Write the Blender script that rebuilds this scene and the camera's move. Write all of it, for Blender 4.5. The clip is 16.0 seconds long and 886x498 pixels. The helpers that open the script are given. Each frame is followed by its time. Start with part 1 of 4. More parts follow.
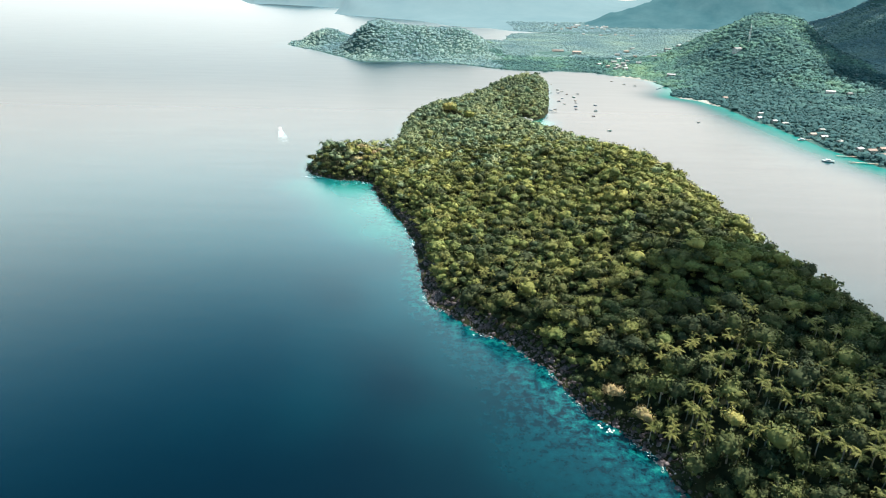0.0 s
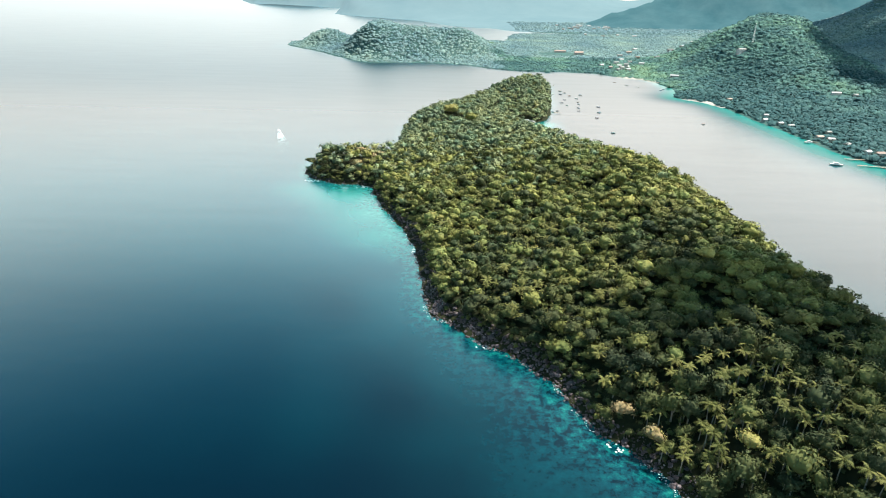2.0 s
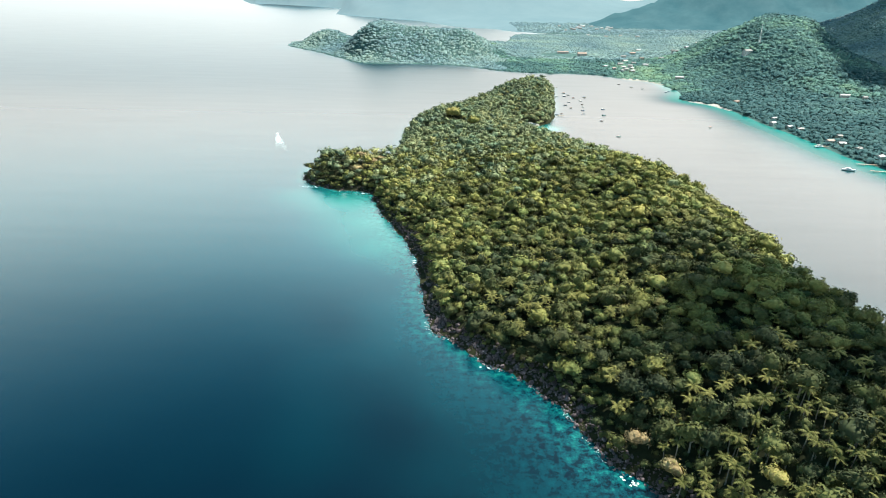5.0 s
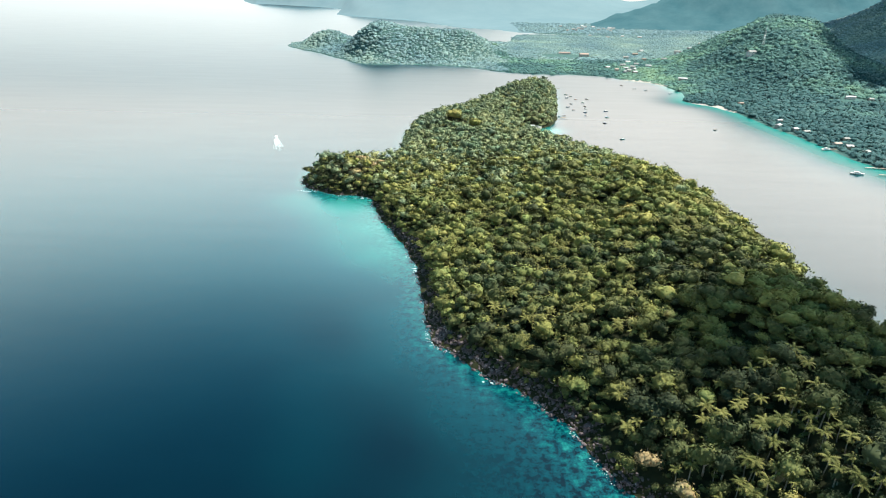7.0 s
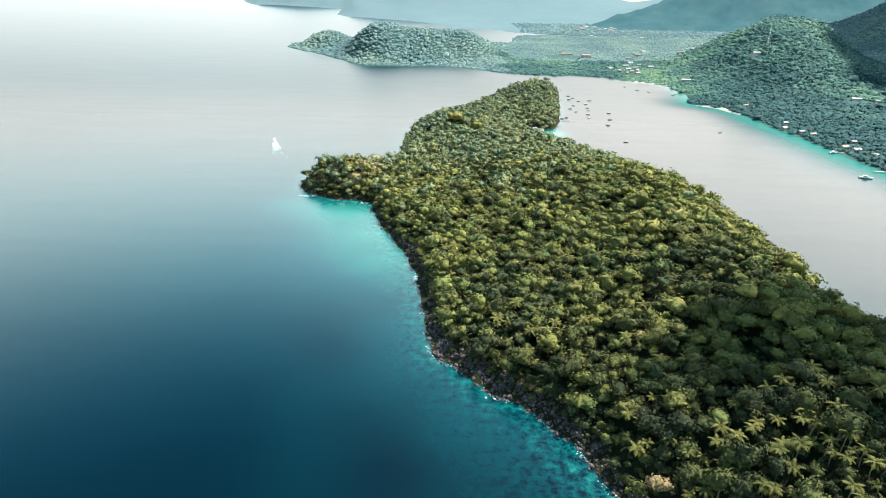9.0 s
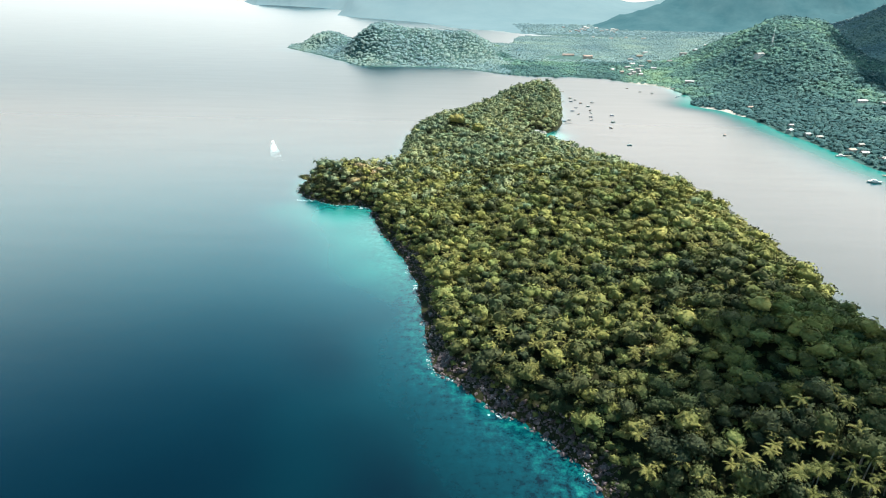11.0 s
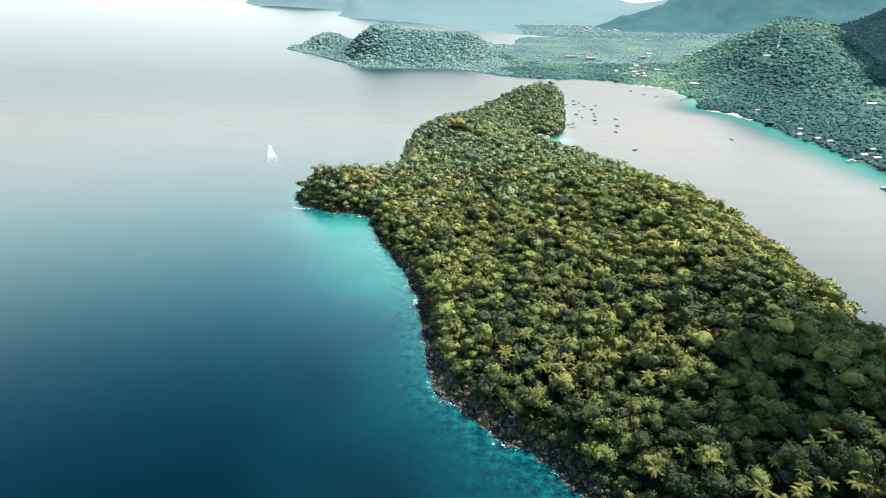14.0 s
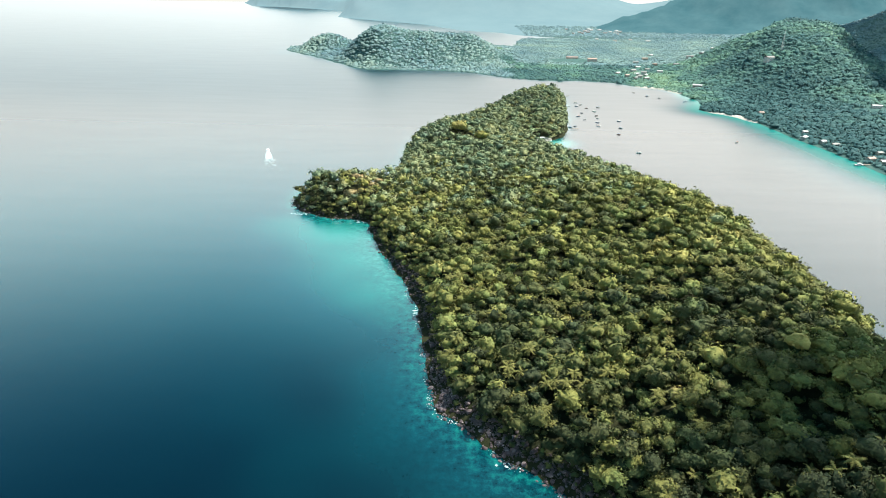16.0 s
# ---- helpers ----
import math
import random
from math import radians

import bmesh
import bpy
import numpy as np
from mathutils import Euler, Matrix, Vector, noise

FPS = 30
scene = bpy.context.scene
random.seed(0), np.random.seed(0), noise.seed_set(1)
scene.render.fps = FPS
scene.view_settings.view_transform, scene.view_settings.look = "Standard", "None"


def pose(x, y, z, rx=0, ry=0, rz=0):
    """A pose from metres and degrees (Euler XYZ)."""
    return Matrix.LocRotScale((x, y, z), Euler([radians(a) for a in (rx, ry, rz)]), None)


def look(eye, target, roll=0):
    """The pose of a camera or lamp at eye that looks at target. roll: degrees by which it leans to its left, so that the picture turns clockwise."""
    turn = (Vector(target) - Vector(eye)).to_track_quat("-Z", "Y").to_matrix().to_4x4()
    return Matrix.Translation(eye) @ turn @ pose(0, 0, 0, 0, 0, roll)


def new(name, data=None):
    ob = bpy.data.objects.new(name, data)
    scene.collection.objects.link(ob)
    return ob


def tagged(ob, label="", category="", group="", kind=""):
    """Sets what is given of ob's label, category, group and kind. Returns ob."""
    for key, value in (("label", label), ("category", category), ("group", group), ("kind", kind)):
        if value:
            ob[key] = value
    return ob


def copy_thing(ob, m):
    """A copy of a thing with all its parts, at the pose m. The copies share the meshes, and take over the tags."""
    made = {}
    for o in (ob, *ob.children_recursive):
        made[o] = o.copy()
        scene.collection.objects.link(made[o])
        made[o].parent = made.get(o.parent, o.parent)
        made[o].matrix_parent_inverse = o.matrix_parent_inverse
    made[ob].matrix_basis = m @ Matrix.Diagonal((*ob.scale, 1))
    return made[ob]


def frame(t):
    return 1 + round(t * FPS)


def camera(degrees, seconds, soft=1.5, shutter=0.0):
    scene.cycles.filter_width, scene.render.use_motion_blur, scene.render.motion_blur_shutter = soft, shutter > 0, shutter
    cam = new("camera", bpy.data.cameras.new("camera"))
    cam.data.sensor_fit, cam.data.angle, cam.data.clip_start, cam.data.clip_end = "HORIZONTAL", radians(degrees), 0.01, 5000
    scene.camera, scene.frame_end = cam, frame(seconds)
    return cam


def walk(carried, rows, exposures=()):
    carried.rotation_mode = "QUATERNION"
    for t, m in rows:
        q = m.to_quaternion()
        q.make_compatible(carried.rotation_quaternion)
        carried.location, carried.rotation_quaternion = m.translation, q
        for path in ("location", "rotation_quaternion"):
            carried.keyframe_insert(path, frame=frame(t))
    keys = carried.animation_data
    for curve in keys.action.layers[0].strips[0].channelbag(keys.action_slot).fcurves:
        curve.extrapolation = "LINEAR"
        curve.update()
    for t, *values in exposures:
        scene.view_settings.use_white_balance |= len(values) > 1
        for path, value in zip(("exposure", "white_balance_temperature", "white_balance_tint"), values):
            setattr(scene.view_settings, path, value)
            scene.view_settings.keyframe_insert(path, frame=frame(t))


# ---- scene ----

# a drone glides forward over the sea at 190 m, looking down at a wooded island
cam = camera(70.0, 16.0, soft=1.0)
PATH = [
    (0, (0.0, 0.0, 190.0), (0.0, 917.56, -207.59), 0.949),
    (2, (-0.62, 12.88, 190.1), (-1.92, 930.39, -207.6), 0.957),
    (4, (-1.22, 25.79, 190.19), (-3.72, 943.3, -207.51), 0.964),
    (6, (-1.77, 38.73, 190.26), (-5.4, 956.29, -207.31), 0.971),
    (8, (-2.3, 51.69, 190.32), (-6.96, 969.35, -207.01), 0.979),
    (10, (-2.79, 64.68, 190.35), (-8.4, 982.5, -206.61), 0.986),
    (12, (-3.25, 77.7, 190.37), (-9.72, 995.72, -206.09), 0.993),
    (14, (-3.67, 90.74, 190.37), (-10.93, 1009.03, -205.48), 1.001),
    (16, (-4.06, 103.81, 190.36), (-12.02, 1022.41, -204.76), 1.008),
]
walk(cam, [(t, look(eye, target, roll)) for t, eye, target, roll in PATH], [(0, 1.4, 6500, 8), (16, 1.4, 6500, 8)])

# ---------------------------------------------------------------- light
SUN_AZIMUTH, SUN_HEIGHT = 60.0, 56.0      # degrees clockwise from straight ahead (+y), and above the sea
world = bpy.data.worlds.new("sky")
scene.world = world
world.use_nodes = True
wn = world.node_tree
sky = wn.nodes.new("ShaderNodeTexSky")
sky.sky_type = "NISHITA"
sky.sun_disc = False
sky.sun_elevation = radians(SUN_HEIGHT)
sky.sun_rotation = radians(SUN_AZIMUTH)
sky.air_density, sky.dust_density, sky.ozone_density = 1.0, 2.0, 1.0
# added bright band above a dimmer horizon, shaped for the sea's mirrored gradient
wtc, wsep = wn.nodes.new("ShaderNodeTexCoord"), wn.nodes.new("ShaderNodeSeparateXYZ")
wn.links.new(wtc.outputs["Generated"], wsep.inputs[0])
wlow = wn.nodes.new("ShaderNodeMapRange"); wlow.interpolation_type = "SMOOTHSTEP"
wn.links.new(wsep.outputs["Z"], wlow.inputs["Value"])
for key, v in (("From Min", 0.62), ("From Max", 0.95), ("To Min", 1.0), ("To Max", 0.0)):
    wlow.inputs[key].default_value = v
wband = wn.nodes.new("ShaderNodeValToRGB")
wband.color_ramp.interpolation = "EASE"
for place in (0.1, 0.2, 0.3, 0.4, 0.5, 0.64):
    wband.color_ramp.elements.new(place)
for e, tint in zip(wband.color_ramp.elements, ((0.30, 0.29, 0.28), (0.36, 0.345, 0.33), (0.75, 0.715, 0.68), (1.12, 1.13, 1.08), (0.42, 0.92, 1.04), (0.05, 0.46, 0.76), (0.02, 0.19, 0.31), (0.03, 0.11, 0.22))):
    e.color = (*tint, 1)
wn.links.new(wsep.outputs["Z"], wband.inputs[0])
wbright = wn.nodes.new("ShaderNodeVectorMath"); wbright.operation = "SCALE"
# the added band is brighter on the sun's side
wsun = wn.nodes.new("ShaderNodeVectorMath"); wsun.operation = "DOT_PRODUCT"
wsun.inputs[1].default_value = (math.sin(radians(SUN_AZIMUTH)), math.cos(radians(SUN_AZIMUTH)), 0)
wn.links.new(wtc.outputs["Generated"], wsun.inputs[0])
wside = wn.nodes.new("ShaderNodeMath"); wside.operation = "MULTIPLY_ADD"
wn.links.new(wsun.outputs["Value"], wside.inputs[0]); wside.inputs[1].default_value = 12.0; wside.inputs[2].default_value = 23.0
wn.links.new(wside.outputs[0], wbright.inputs["Scale"])
wpale = wn.nodes.new("ShaderNodeMapRange"); wpale.interpolation_type = "SMOOTHSTEP"
wn.links.new(wsun.outputs["Value"], wpale.inputs["Value"])
for key, v in (("From Min", 0.1), ("From Max", 0.75), ("To Min", 0.0), ("To Max", 1.0)):
    wpale.inputs[key].default_value = v
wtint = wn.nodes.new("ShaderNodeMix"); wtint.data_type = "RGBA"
wn.links.new(wpale.outputs[0], wtint.inputs[0]); wn.links.new(wband.outputs[0], wtint.inputs[6])
# sun-side tints of the band, fitted to the pale bay water
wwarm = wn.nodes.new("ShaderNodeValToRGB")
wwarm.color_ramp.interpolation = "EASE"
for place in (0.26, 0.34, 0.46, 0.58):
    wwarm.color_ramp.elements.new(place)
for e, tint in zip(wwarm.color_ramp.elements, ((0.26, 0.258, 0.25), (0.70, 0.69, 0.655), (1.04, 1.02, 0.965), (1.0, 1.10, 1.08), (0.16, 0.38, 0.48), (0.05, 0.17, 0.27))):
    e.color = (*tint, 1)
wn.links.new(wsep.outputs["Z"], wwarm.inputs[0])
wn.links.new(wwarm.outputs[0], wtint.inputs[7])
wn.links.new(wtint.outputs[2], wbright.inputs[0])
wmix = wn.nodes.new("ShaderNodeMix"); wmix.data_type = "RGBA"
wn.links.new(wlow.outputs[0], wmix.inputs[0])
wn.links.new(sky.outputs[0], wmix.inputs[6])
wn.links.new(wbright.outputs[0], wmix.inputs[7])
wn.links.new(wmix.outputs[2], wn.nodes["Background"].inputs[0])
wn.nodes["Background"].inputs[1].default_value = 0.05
sun = new("sun", bpy.data.lights.new("sun", "SUN"))
sun.data.energy, sun.data.angle, sun.data.color = 5.0, radians(0.6), (1.0, 0.94, 0.84)
az, el = radians(SUN_AZIMUTH), radians(SUN_HEIGHT)
sun.matrix_world = look((math.sin(az) * math.cos(el) * 900, math.cos(az) * math.cos(el) * 900, math.sin(el) * 900), (0, 0, 0))


# ---------------------------------------------------------------- helpers
rng = np.random.default_rng(7)


def principled(name, color=(0.5, 0.5, 0.5), rough=0.8, metal=0.0):
    m = bpy.data.materials.new(name)
    m.use_nodes = True
    b = m.node_tree.nodes["Principled BSDF"]
    b.inputs["Base Color"].default_value = (*color, 1)
    b.inputs["Roughness"].default_value = rough
    b.inputs["Metallic"].default_value = metal
    return m, m.node_tree, b


def ramp(nt, stops, mode="LINEAR"):
    r = nt.nodes.new("ShaderNodeValToRGB")
    r.color_ramp.interpolation = mode
    while len(r.color_ramp.elements) < len(stops):
        r.color_ramp.elements.new(0.5)
    for e, (p, c) in zip(r.color_ramp.elements, stops):
        e.position, e.color = p, (*c, 1)
    return r


def noise_tex(nt, scale, detail=4.0, rough=0.55, coords="Object"):
    tc = nt.nodes.new("ShaderNodeTexCoord")
    n = nt.nodes.new("ShaderNodeTexNoise")
    n.inputs["Scale"].default_value, n.inputs["Detail"].default_value, n.inputs["Roughness"].default_value = scale, detail, rough
    nt.links.new(tc.outputs[coords], n.inputs["Vector"])
    return n


def mixrgb(nt, a, b, fac, kind="MIX"):
    m = nt.nodes.new("ShaderNodeMix")
    m.data_type, m.blend_type = "RGBA", kind
    for s, v in ((m.inputs[6], a), (m.inputs[7], b), (m.inputs[0], fac)):
        if hasattr(v, "is_output"):
            nt.links.new(v, s)
        else:
            s.default_value = v
    return m.outputs[2]


def bump(nt, bsdf, height, strength, distance):
    b = nt.nodes.new("ShaderNodeBump")
    b.inputs["Strength"].default_value, b.inputs["Distance"].default_value = strength, distance
    nt.links.new(height, b.inputs["Height"])
    nt.links.new(b.outputs[0], bsdf.inputs["Normal"])


def attribute(nt, name):
    a = nt.nodes.new("ShaderNodeAttribute")
    a.attribute_name = name
    return a.outputs["Fac"]


def surface(name, verts, faces, material, attrs=None, smooth=False, normals=None):
    """A mesh from numpy arrays of corners and of triangles or quads."""
    me = bpy.data.meshes.new(name)
    verts, faces = np.asarray(verts, np.float32), np.asarray(faces, np.int32)
    k = faces.shape[1]
    me.vertices.add(len(verts))
    me.vertices.foreach_set("co", verts.ravel())
    me.loops.add(faces.size)
    me.loops.foreach_set("vertex_index", faces.ravel())
    me.polygons.add(len(faces))
    me.polygons.foreach_set("loop_start", np.arange(0, faces.size, k, dtype=np.int32))
    me.polygons.foreach_set("use_smooth", np.full(len(faces), smooth))
    for key, values in (attrs or {}).items():
        a = me.attributes.new(key, "FLOAT", "POINT")
        a.data.foreach_set("value", np.asarray(values, np.float32))
    me.update(calc_edges=True)
    me.materials.append(material)
    if normals is not None:
        me.normals_split_custom_set_from_vertices(normals)
    return me


def closed_curve(points, steps):
    """A smooth closed line through the points."""
    p = np.array(points, float)
    a, b, c, d = np.roll(p, 1, 0), p, np.roll(p, -1, 0), np.roll(p, -2, 0)
    u = (np.arange(steps) / steps)[None, :, None]
    a, b, c, d = (q[:, None, :] for q in (a, b, c, d))
    q = 0.5 * (2 * b + (c - a) * u + (2 * a - 5 * b + 4 * c - d) * u ** 2 + (3 * b - a - 3 * c + d) * u ** 3)
    return q.reshape(-1, 2)


def roughen(line, amount, scale, seed):
    """Small coves and points along a shore."""
    t = np.roll(line, -1, 0) - np.roll(line, 1, 0)
    n = np.stack([t[:, 1], -t[:, 0]], 1) / np.maximum(np.hypot(t[:, 0], t[:, 1]), 1e-6)[:, None]
    k = np.array([noise.noise(Vector((x / scale, y / scale, seed))) + 0.5 * noise.noise(Vector((x / scale * 2.7, y / scale * 2.7, seed + 5))) for x, y in line])
    return line + n * (k * amount)[:, None]


def inland(x, y, line):
    """Metres from the shore line: plus on land, minus at sea."""
    x, y = np.asarray(x, float).ravel(), np.asarray(y, float).ravel()
    a, b = line, np.roll(line, -1, 0)
    e = b - a
    l2 = np.maximum((e ** 2).sum(1), 1e-9)
    out = np.empty(len(x))
    for i in range(0, len(x), 4000):
        px, py = x[i:i + 4000, None] - a[:, 0], y[i:i + 4000, None] - a[:, 1]
        u = np.clip((px * e[:, 0] + py * e[:, 1]) / l2, 0, 1)
        dist = np.sqrt(((px - u * e[:, 0]) ** 2 + (py - u * e[:, 1]) ** 2).min(1))
        cross = ((a[:, 1] > y[i:i + 4000, None]) != (b[:, 1] > y[i:i + 4000, None])) & (px < e[:, 0] * py / np.where(np.abs(e[:, 1]) < 1e-9, 1e-9, e[:, 1]))
        out[i:i + 4000] = np.where(cross.sum(1) % 2 == 1, dist, -dist)
    return out


def ease(v):
    v = np.clip(v, 0, 1)
    return v * v * (3 - 2 * v)


def lumps(x, y, scale, seed=0.0):
    """Smooth noise of about -1 to 1."""
    return np.array([noise.noise(Vector((a / scale, b / scale, seed))) for a, b in zip(np.ravel(x), np.ravel(y))]) * 1.6


def sheet(name, xs, ys, height, material, attrs=None, keep=None):
    """A ground sheet over a lattice of xs and ys."""
    gx, gy = np.meshgrid(xs, ys)
    gx, gy = gx.ravel(), gy.ravel()
    n, m = len(xs), len(ys)
    i = (np.arange(m - 1)[:, None] * n + np.arange(n - 1)).ravel()
    quads = np.stack([i, i + 1, i + 1 + n, i + n], 1)
    if keep is not None:
        quads = quads[keep[quads].any(1)]
        used = np.unique(quads)
        index = np.full(n * m, -1)
        index[used] = np.arange(len(used))
        quads = index[quads]
        gx, gy, height = gx[used], gy[used], height[used]
        attrs = {k: v[used] for k, v in (attrs or {}).items()}
    return surface(name, np.stack([gx, gy, height], 1), quads, material, attrs, smooth=True)


# ---------------------------------------------------------------- plan
ISLAND = [(101, 195), (94, 217), (84, 230), (74, 244), (66, 260), (58, 276), (49, 292), (37, 306), (20, 322), (4, 339), (-9, 352),
          (-12, 371), (-16, 403), (-23, 450), (-32, 485), (-44, 516), (-62, 560), (-74, 602), (-104, 608), (-130, 621), (-145, 645),
          (-138, 684), (-112, 700), (-80, 705), (-60, 730), (-58, 790), (-56, 862), (-42, 915), (4, 985), (62, 1095), (118, 1180), (160, 1243),
          (192, 1236), (174, 1087), (151, 946), (127, 906), (104, 897), (112, 845), (145, 795), (180, 742), (204, 680), (223, 600),
          (232, 500), (234, 400), (240, 300), (262, 200), (250, 120), (190, 85), (130, 110)]
MAINLAND = [(560, 300), (520, 550), (489, 681), (477, 735), (468, 780), (466, 847), (454, 940), (447, 1026), (432, 1084), (397, 1124),
            (415, 1180), (420, 1229), (403, 1319), (356, 1360), (318, 1406), (260, 1425), (199, 1427), (138, 1437), (92, 1469),
            (14, 1528), (-119, 1540), (-199, 1542), (-267, 1634), (-345, 1750), (-461, 1911), (-400, 2010), (-250, 2050),
            (-50, 2080), (100, 2120), (179, 2106), (215, 2310), (270, 2395), (460, 2405), (250, 2500), (170, 2620), (30, 2700),
            (-126, 2980), (-300, 3150), (-560, 3420), (-640, 3980), (-1210, 4130)]
FRAME_OF_LAND = [(-1500, 4940), (2950, 4940), (2950, 300)]
shore = roughen(closed_curve(ISLAND, 10), 3.0, 16.0, 1.0)
coast = np.concatenate([roughen(closed_curve(MAINLAND, 6)[:-6], 5.0, 30.0, 4.0), np.array(FRAME_OF_LAND, float)])


def island_ground(x, y):
    d = inland(x, y, shore)
    x, y = np.ravel(x), np.ravel(y)
    crest = 168 + 0.10 * (430 - y)
    ridge = 27 * np.exp(-((x - crest) / 78) ** 2) * ease((y - 90) / 120) * ease((720 - y) / 190)
    spur = 9 * np.exp(-((x + 118) / 34) ** 2 - ((y - 655) / 32) ** 2) + 16 * np.exp(-((x - 130) / 55) ** 2 - ((y - 1120) / 130) ** 2) + 6 * np.exp(-((x - 10) / 60) ** 2 - ((y - 900) / 80) ** 2)
    bank = 1.2 * ease(d / 3) + 5.5 * ease((d - 2) / 16) + 5 * ease((d - 15) / 60)
    h = np.where(d > 0, bank + (ridge + spur) * ease(d / 45) + lumps(x, y, 38, 2) * 1.6 * ease(d / 30), np.maximum(d * 0.28, -9.0))
    return h, d


HILLS = [(-195, 1690, 75, 82, 66), (-80, 1700, 90, 80, 53), (40, 1705, 85, 70, 46), (-335, 1900, 70, 60, 42),
         (725, 1500, 140, 230, 118), (610, 1390, 80, 110, 26), 
         (1750, 1850, 430, 520, 430), (1250, 1250, 200, 260, 60),
         (-900, 4700, 420, 380, 260), (-380, 3800, 270, 330, 210), (60, 3700, 320, 340, 250), (500, 3850, 330, 380, 230), (2100, 3700, 700, 700, 500)]


RANGE = [(700, 2850, 110, 150, 30), (860, 2900, 150, 170, 48), (1130, 3000, 240, 260, 115), (1550, 3000, 400, 320, 300)]


def mainland_ground(x, y):
    d = inland(x, y, coast)
    x, y = np.ravel(x), np.ravel(y)
    h = sum(a * np.exp(-((x - cx) / sx) ** 2 - ((y - cy) / sy) ** 2) for cx, cy, sx, sy, a in HILLS)
    rug = lumps(x, y, 90, 7) * 0.11 * ease((2700 - y) / 300) + lumps(x, y, 230, 9) * 0.15
    land = 1.5 * ease(d / 6) + 3 * ease((d - 5) / 60) + h * ease(d / 75) * (1 + rug)
    return np.where(d > 0, land, np.maximum(d * 0.2, -12.0)), d


def height_at(ground, xs, ys):
    """Looks heights up in a lattice, so that trees stand on the sheet."""
    h = ground.reshape(len(ys), len(xs))

    def at(x, y):
        i = np.clip(np.searchsorted(xs, x) - 1, 0, len(xs) - 2)
        j = np.clip(np.searchsorted(ys, y) - 1, 0, len(ys) - 2)
        u, v = (x - xs[i]) / (xs[i + 1] - xs[i]), (y - ys[j]) / (ys[j + 1] - ys[j])
        return (h[j, i] * (1 - u) + h[j, i + 1] * u) * (1 - v) + (h[j + 1, i] * (1 - u) + h[j + 1, i + 1] * u) * v
    return at


# houses: x, y, width, depth, wall height, turn, roof colour (0 pale iron, 1 orange tile, 2 rust, 3 grey)
HOUSES = [(-26, 822, 6, 4, 2.6, 20, 0), (-31, 776, 5, 4, 2.6, -10, 0), (-82, 688, 5, 4, 2.6, 5, 0), (-60, 683, 7, 4.5, 2.6, -8, 0), (99, 893, 5, 4, 2.6, 30, 0), (113, 906, 7, 4.5, 2.6, 10, 0),
          (588, 1338, 22, 12, 6, 20, 0), (438, 1688, 16, 9, 5, 0, 0), (391, 1531, 15, 10, 6, 10, 0), (384, 1452, 14, 9, 5, 30, 0), (386, 1484, 13, 9, 5, 5, 0), (402, 1472, 12, 8, 4, 60, 3),
          (408, 1506, 14, 9, 5, -20, 0), (372, 1436, 12, 7, 4, 40, 0), (392, 1430, 14, 8, 4, 25, 3), (340, 1721, 30, 14, 7, 5, 1), (300, 1775, 40, 11, 4, 4, 1), (556, 1661, 22, 10, 5, 0, 0),
          (578, 1648, 14, 9, 4, 30, 3), (447, 1523, 16, 8, 4, -10, 0), (460, 1330, 22, 9, 4, -20, 0), (474, 1090, 10, 7, 3, 10, 2), (462, 935, 13, 7, 3.2, 40, 0), (474, 912, 10, 7, 3.2, 20, 3),
          (480, 895, 13, 7, 3.2, 20, 0), (483, 826, 12, 8, 4, 15, 2), (490, 812, 11, 8, 4, 0, 3), (497, 788, 10, 7, 3.2, 30, 0), (499, 750, 11, 8, 4, 25, 0), (506, 738, 13, 8, 5, 5, 2), (522, 742, 14, 9, 5, 12, 2), (508, 722, 12, 8, 4, -10, 2), (520, 712, 12, 8, 4, 30, 0),
          (668, 1121, 20, 7, 3.5, -6, 3), (692, 1104, 9, 7, 5, 0, 0), (505, 1600, 14, 8, 4, 10, 0), (627, 1712, 12, 8, 4, 0, 3), (480, 1760, 18, 9, 5, 0, 1), (520, 1850, 16, 9, 4, 20, 0),
          (478, 965, 9, 6, 3, 10, 3), (508, 850, 9, 6, 3, 10, 0), (530, 2290, 14, 9, 4, 0, 0), (590, 2330, 12, 8, 4, 10, 3), (640, 2300, 18, 9, 4, 0, 0), (480, 2340, 12, 8, 4, 0, 0), (420, 1600, 14, 9, 4, 12, 3), (362, 1466, 11, 8, 4, 20, 2), (430, 1560, 12, 8, 4, -15, 0), (350, 1500, 12, 8, 4, 40, 3), (470, 1640, 12, 8, 4, 0, 2)]
# the pale village on the far plain
HOUSES += [(440 + 24 * (k % 9) + 7 * (k % 4), 2560 + 46 * (k % 5) + 9 * (k % 7), 12 + 3 * (k % 3), 9, 4, 12 * (k % 5) - 20, 0) for k in range(18)]
house_spots = np.array([(h[0], h[1], max(h[2], h[3])) for h in HOUSES])


def clear_of_houses(x, y):
    """False where a house, or the open ground on its seaward side, stands."""
    out = np.ones(len(x), bool)
    for hx, hy, w in house_spots:
        out &= (np.hypot(x - hx, (y - hy) * 1.0) > w * 0.5 + 2.0) & ~((np.abs(x - hx) < w * 0.5 + 1) & (y < hy) & (y > hy - 8))
    return out


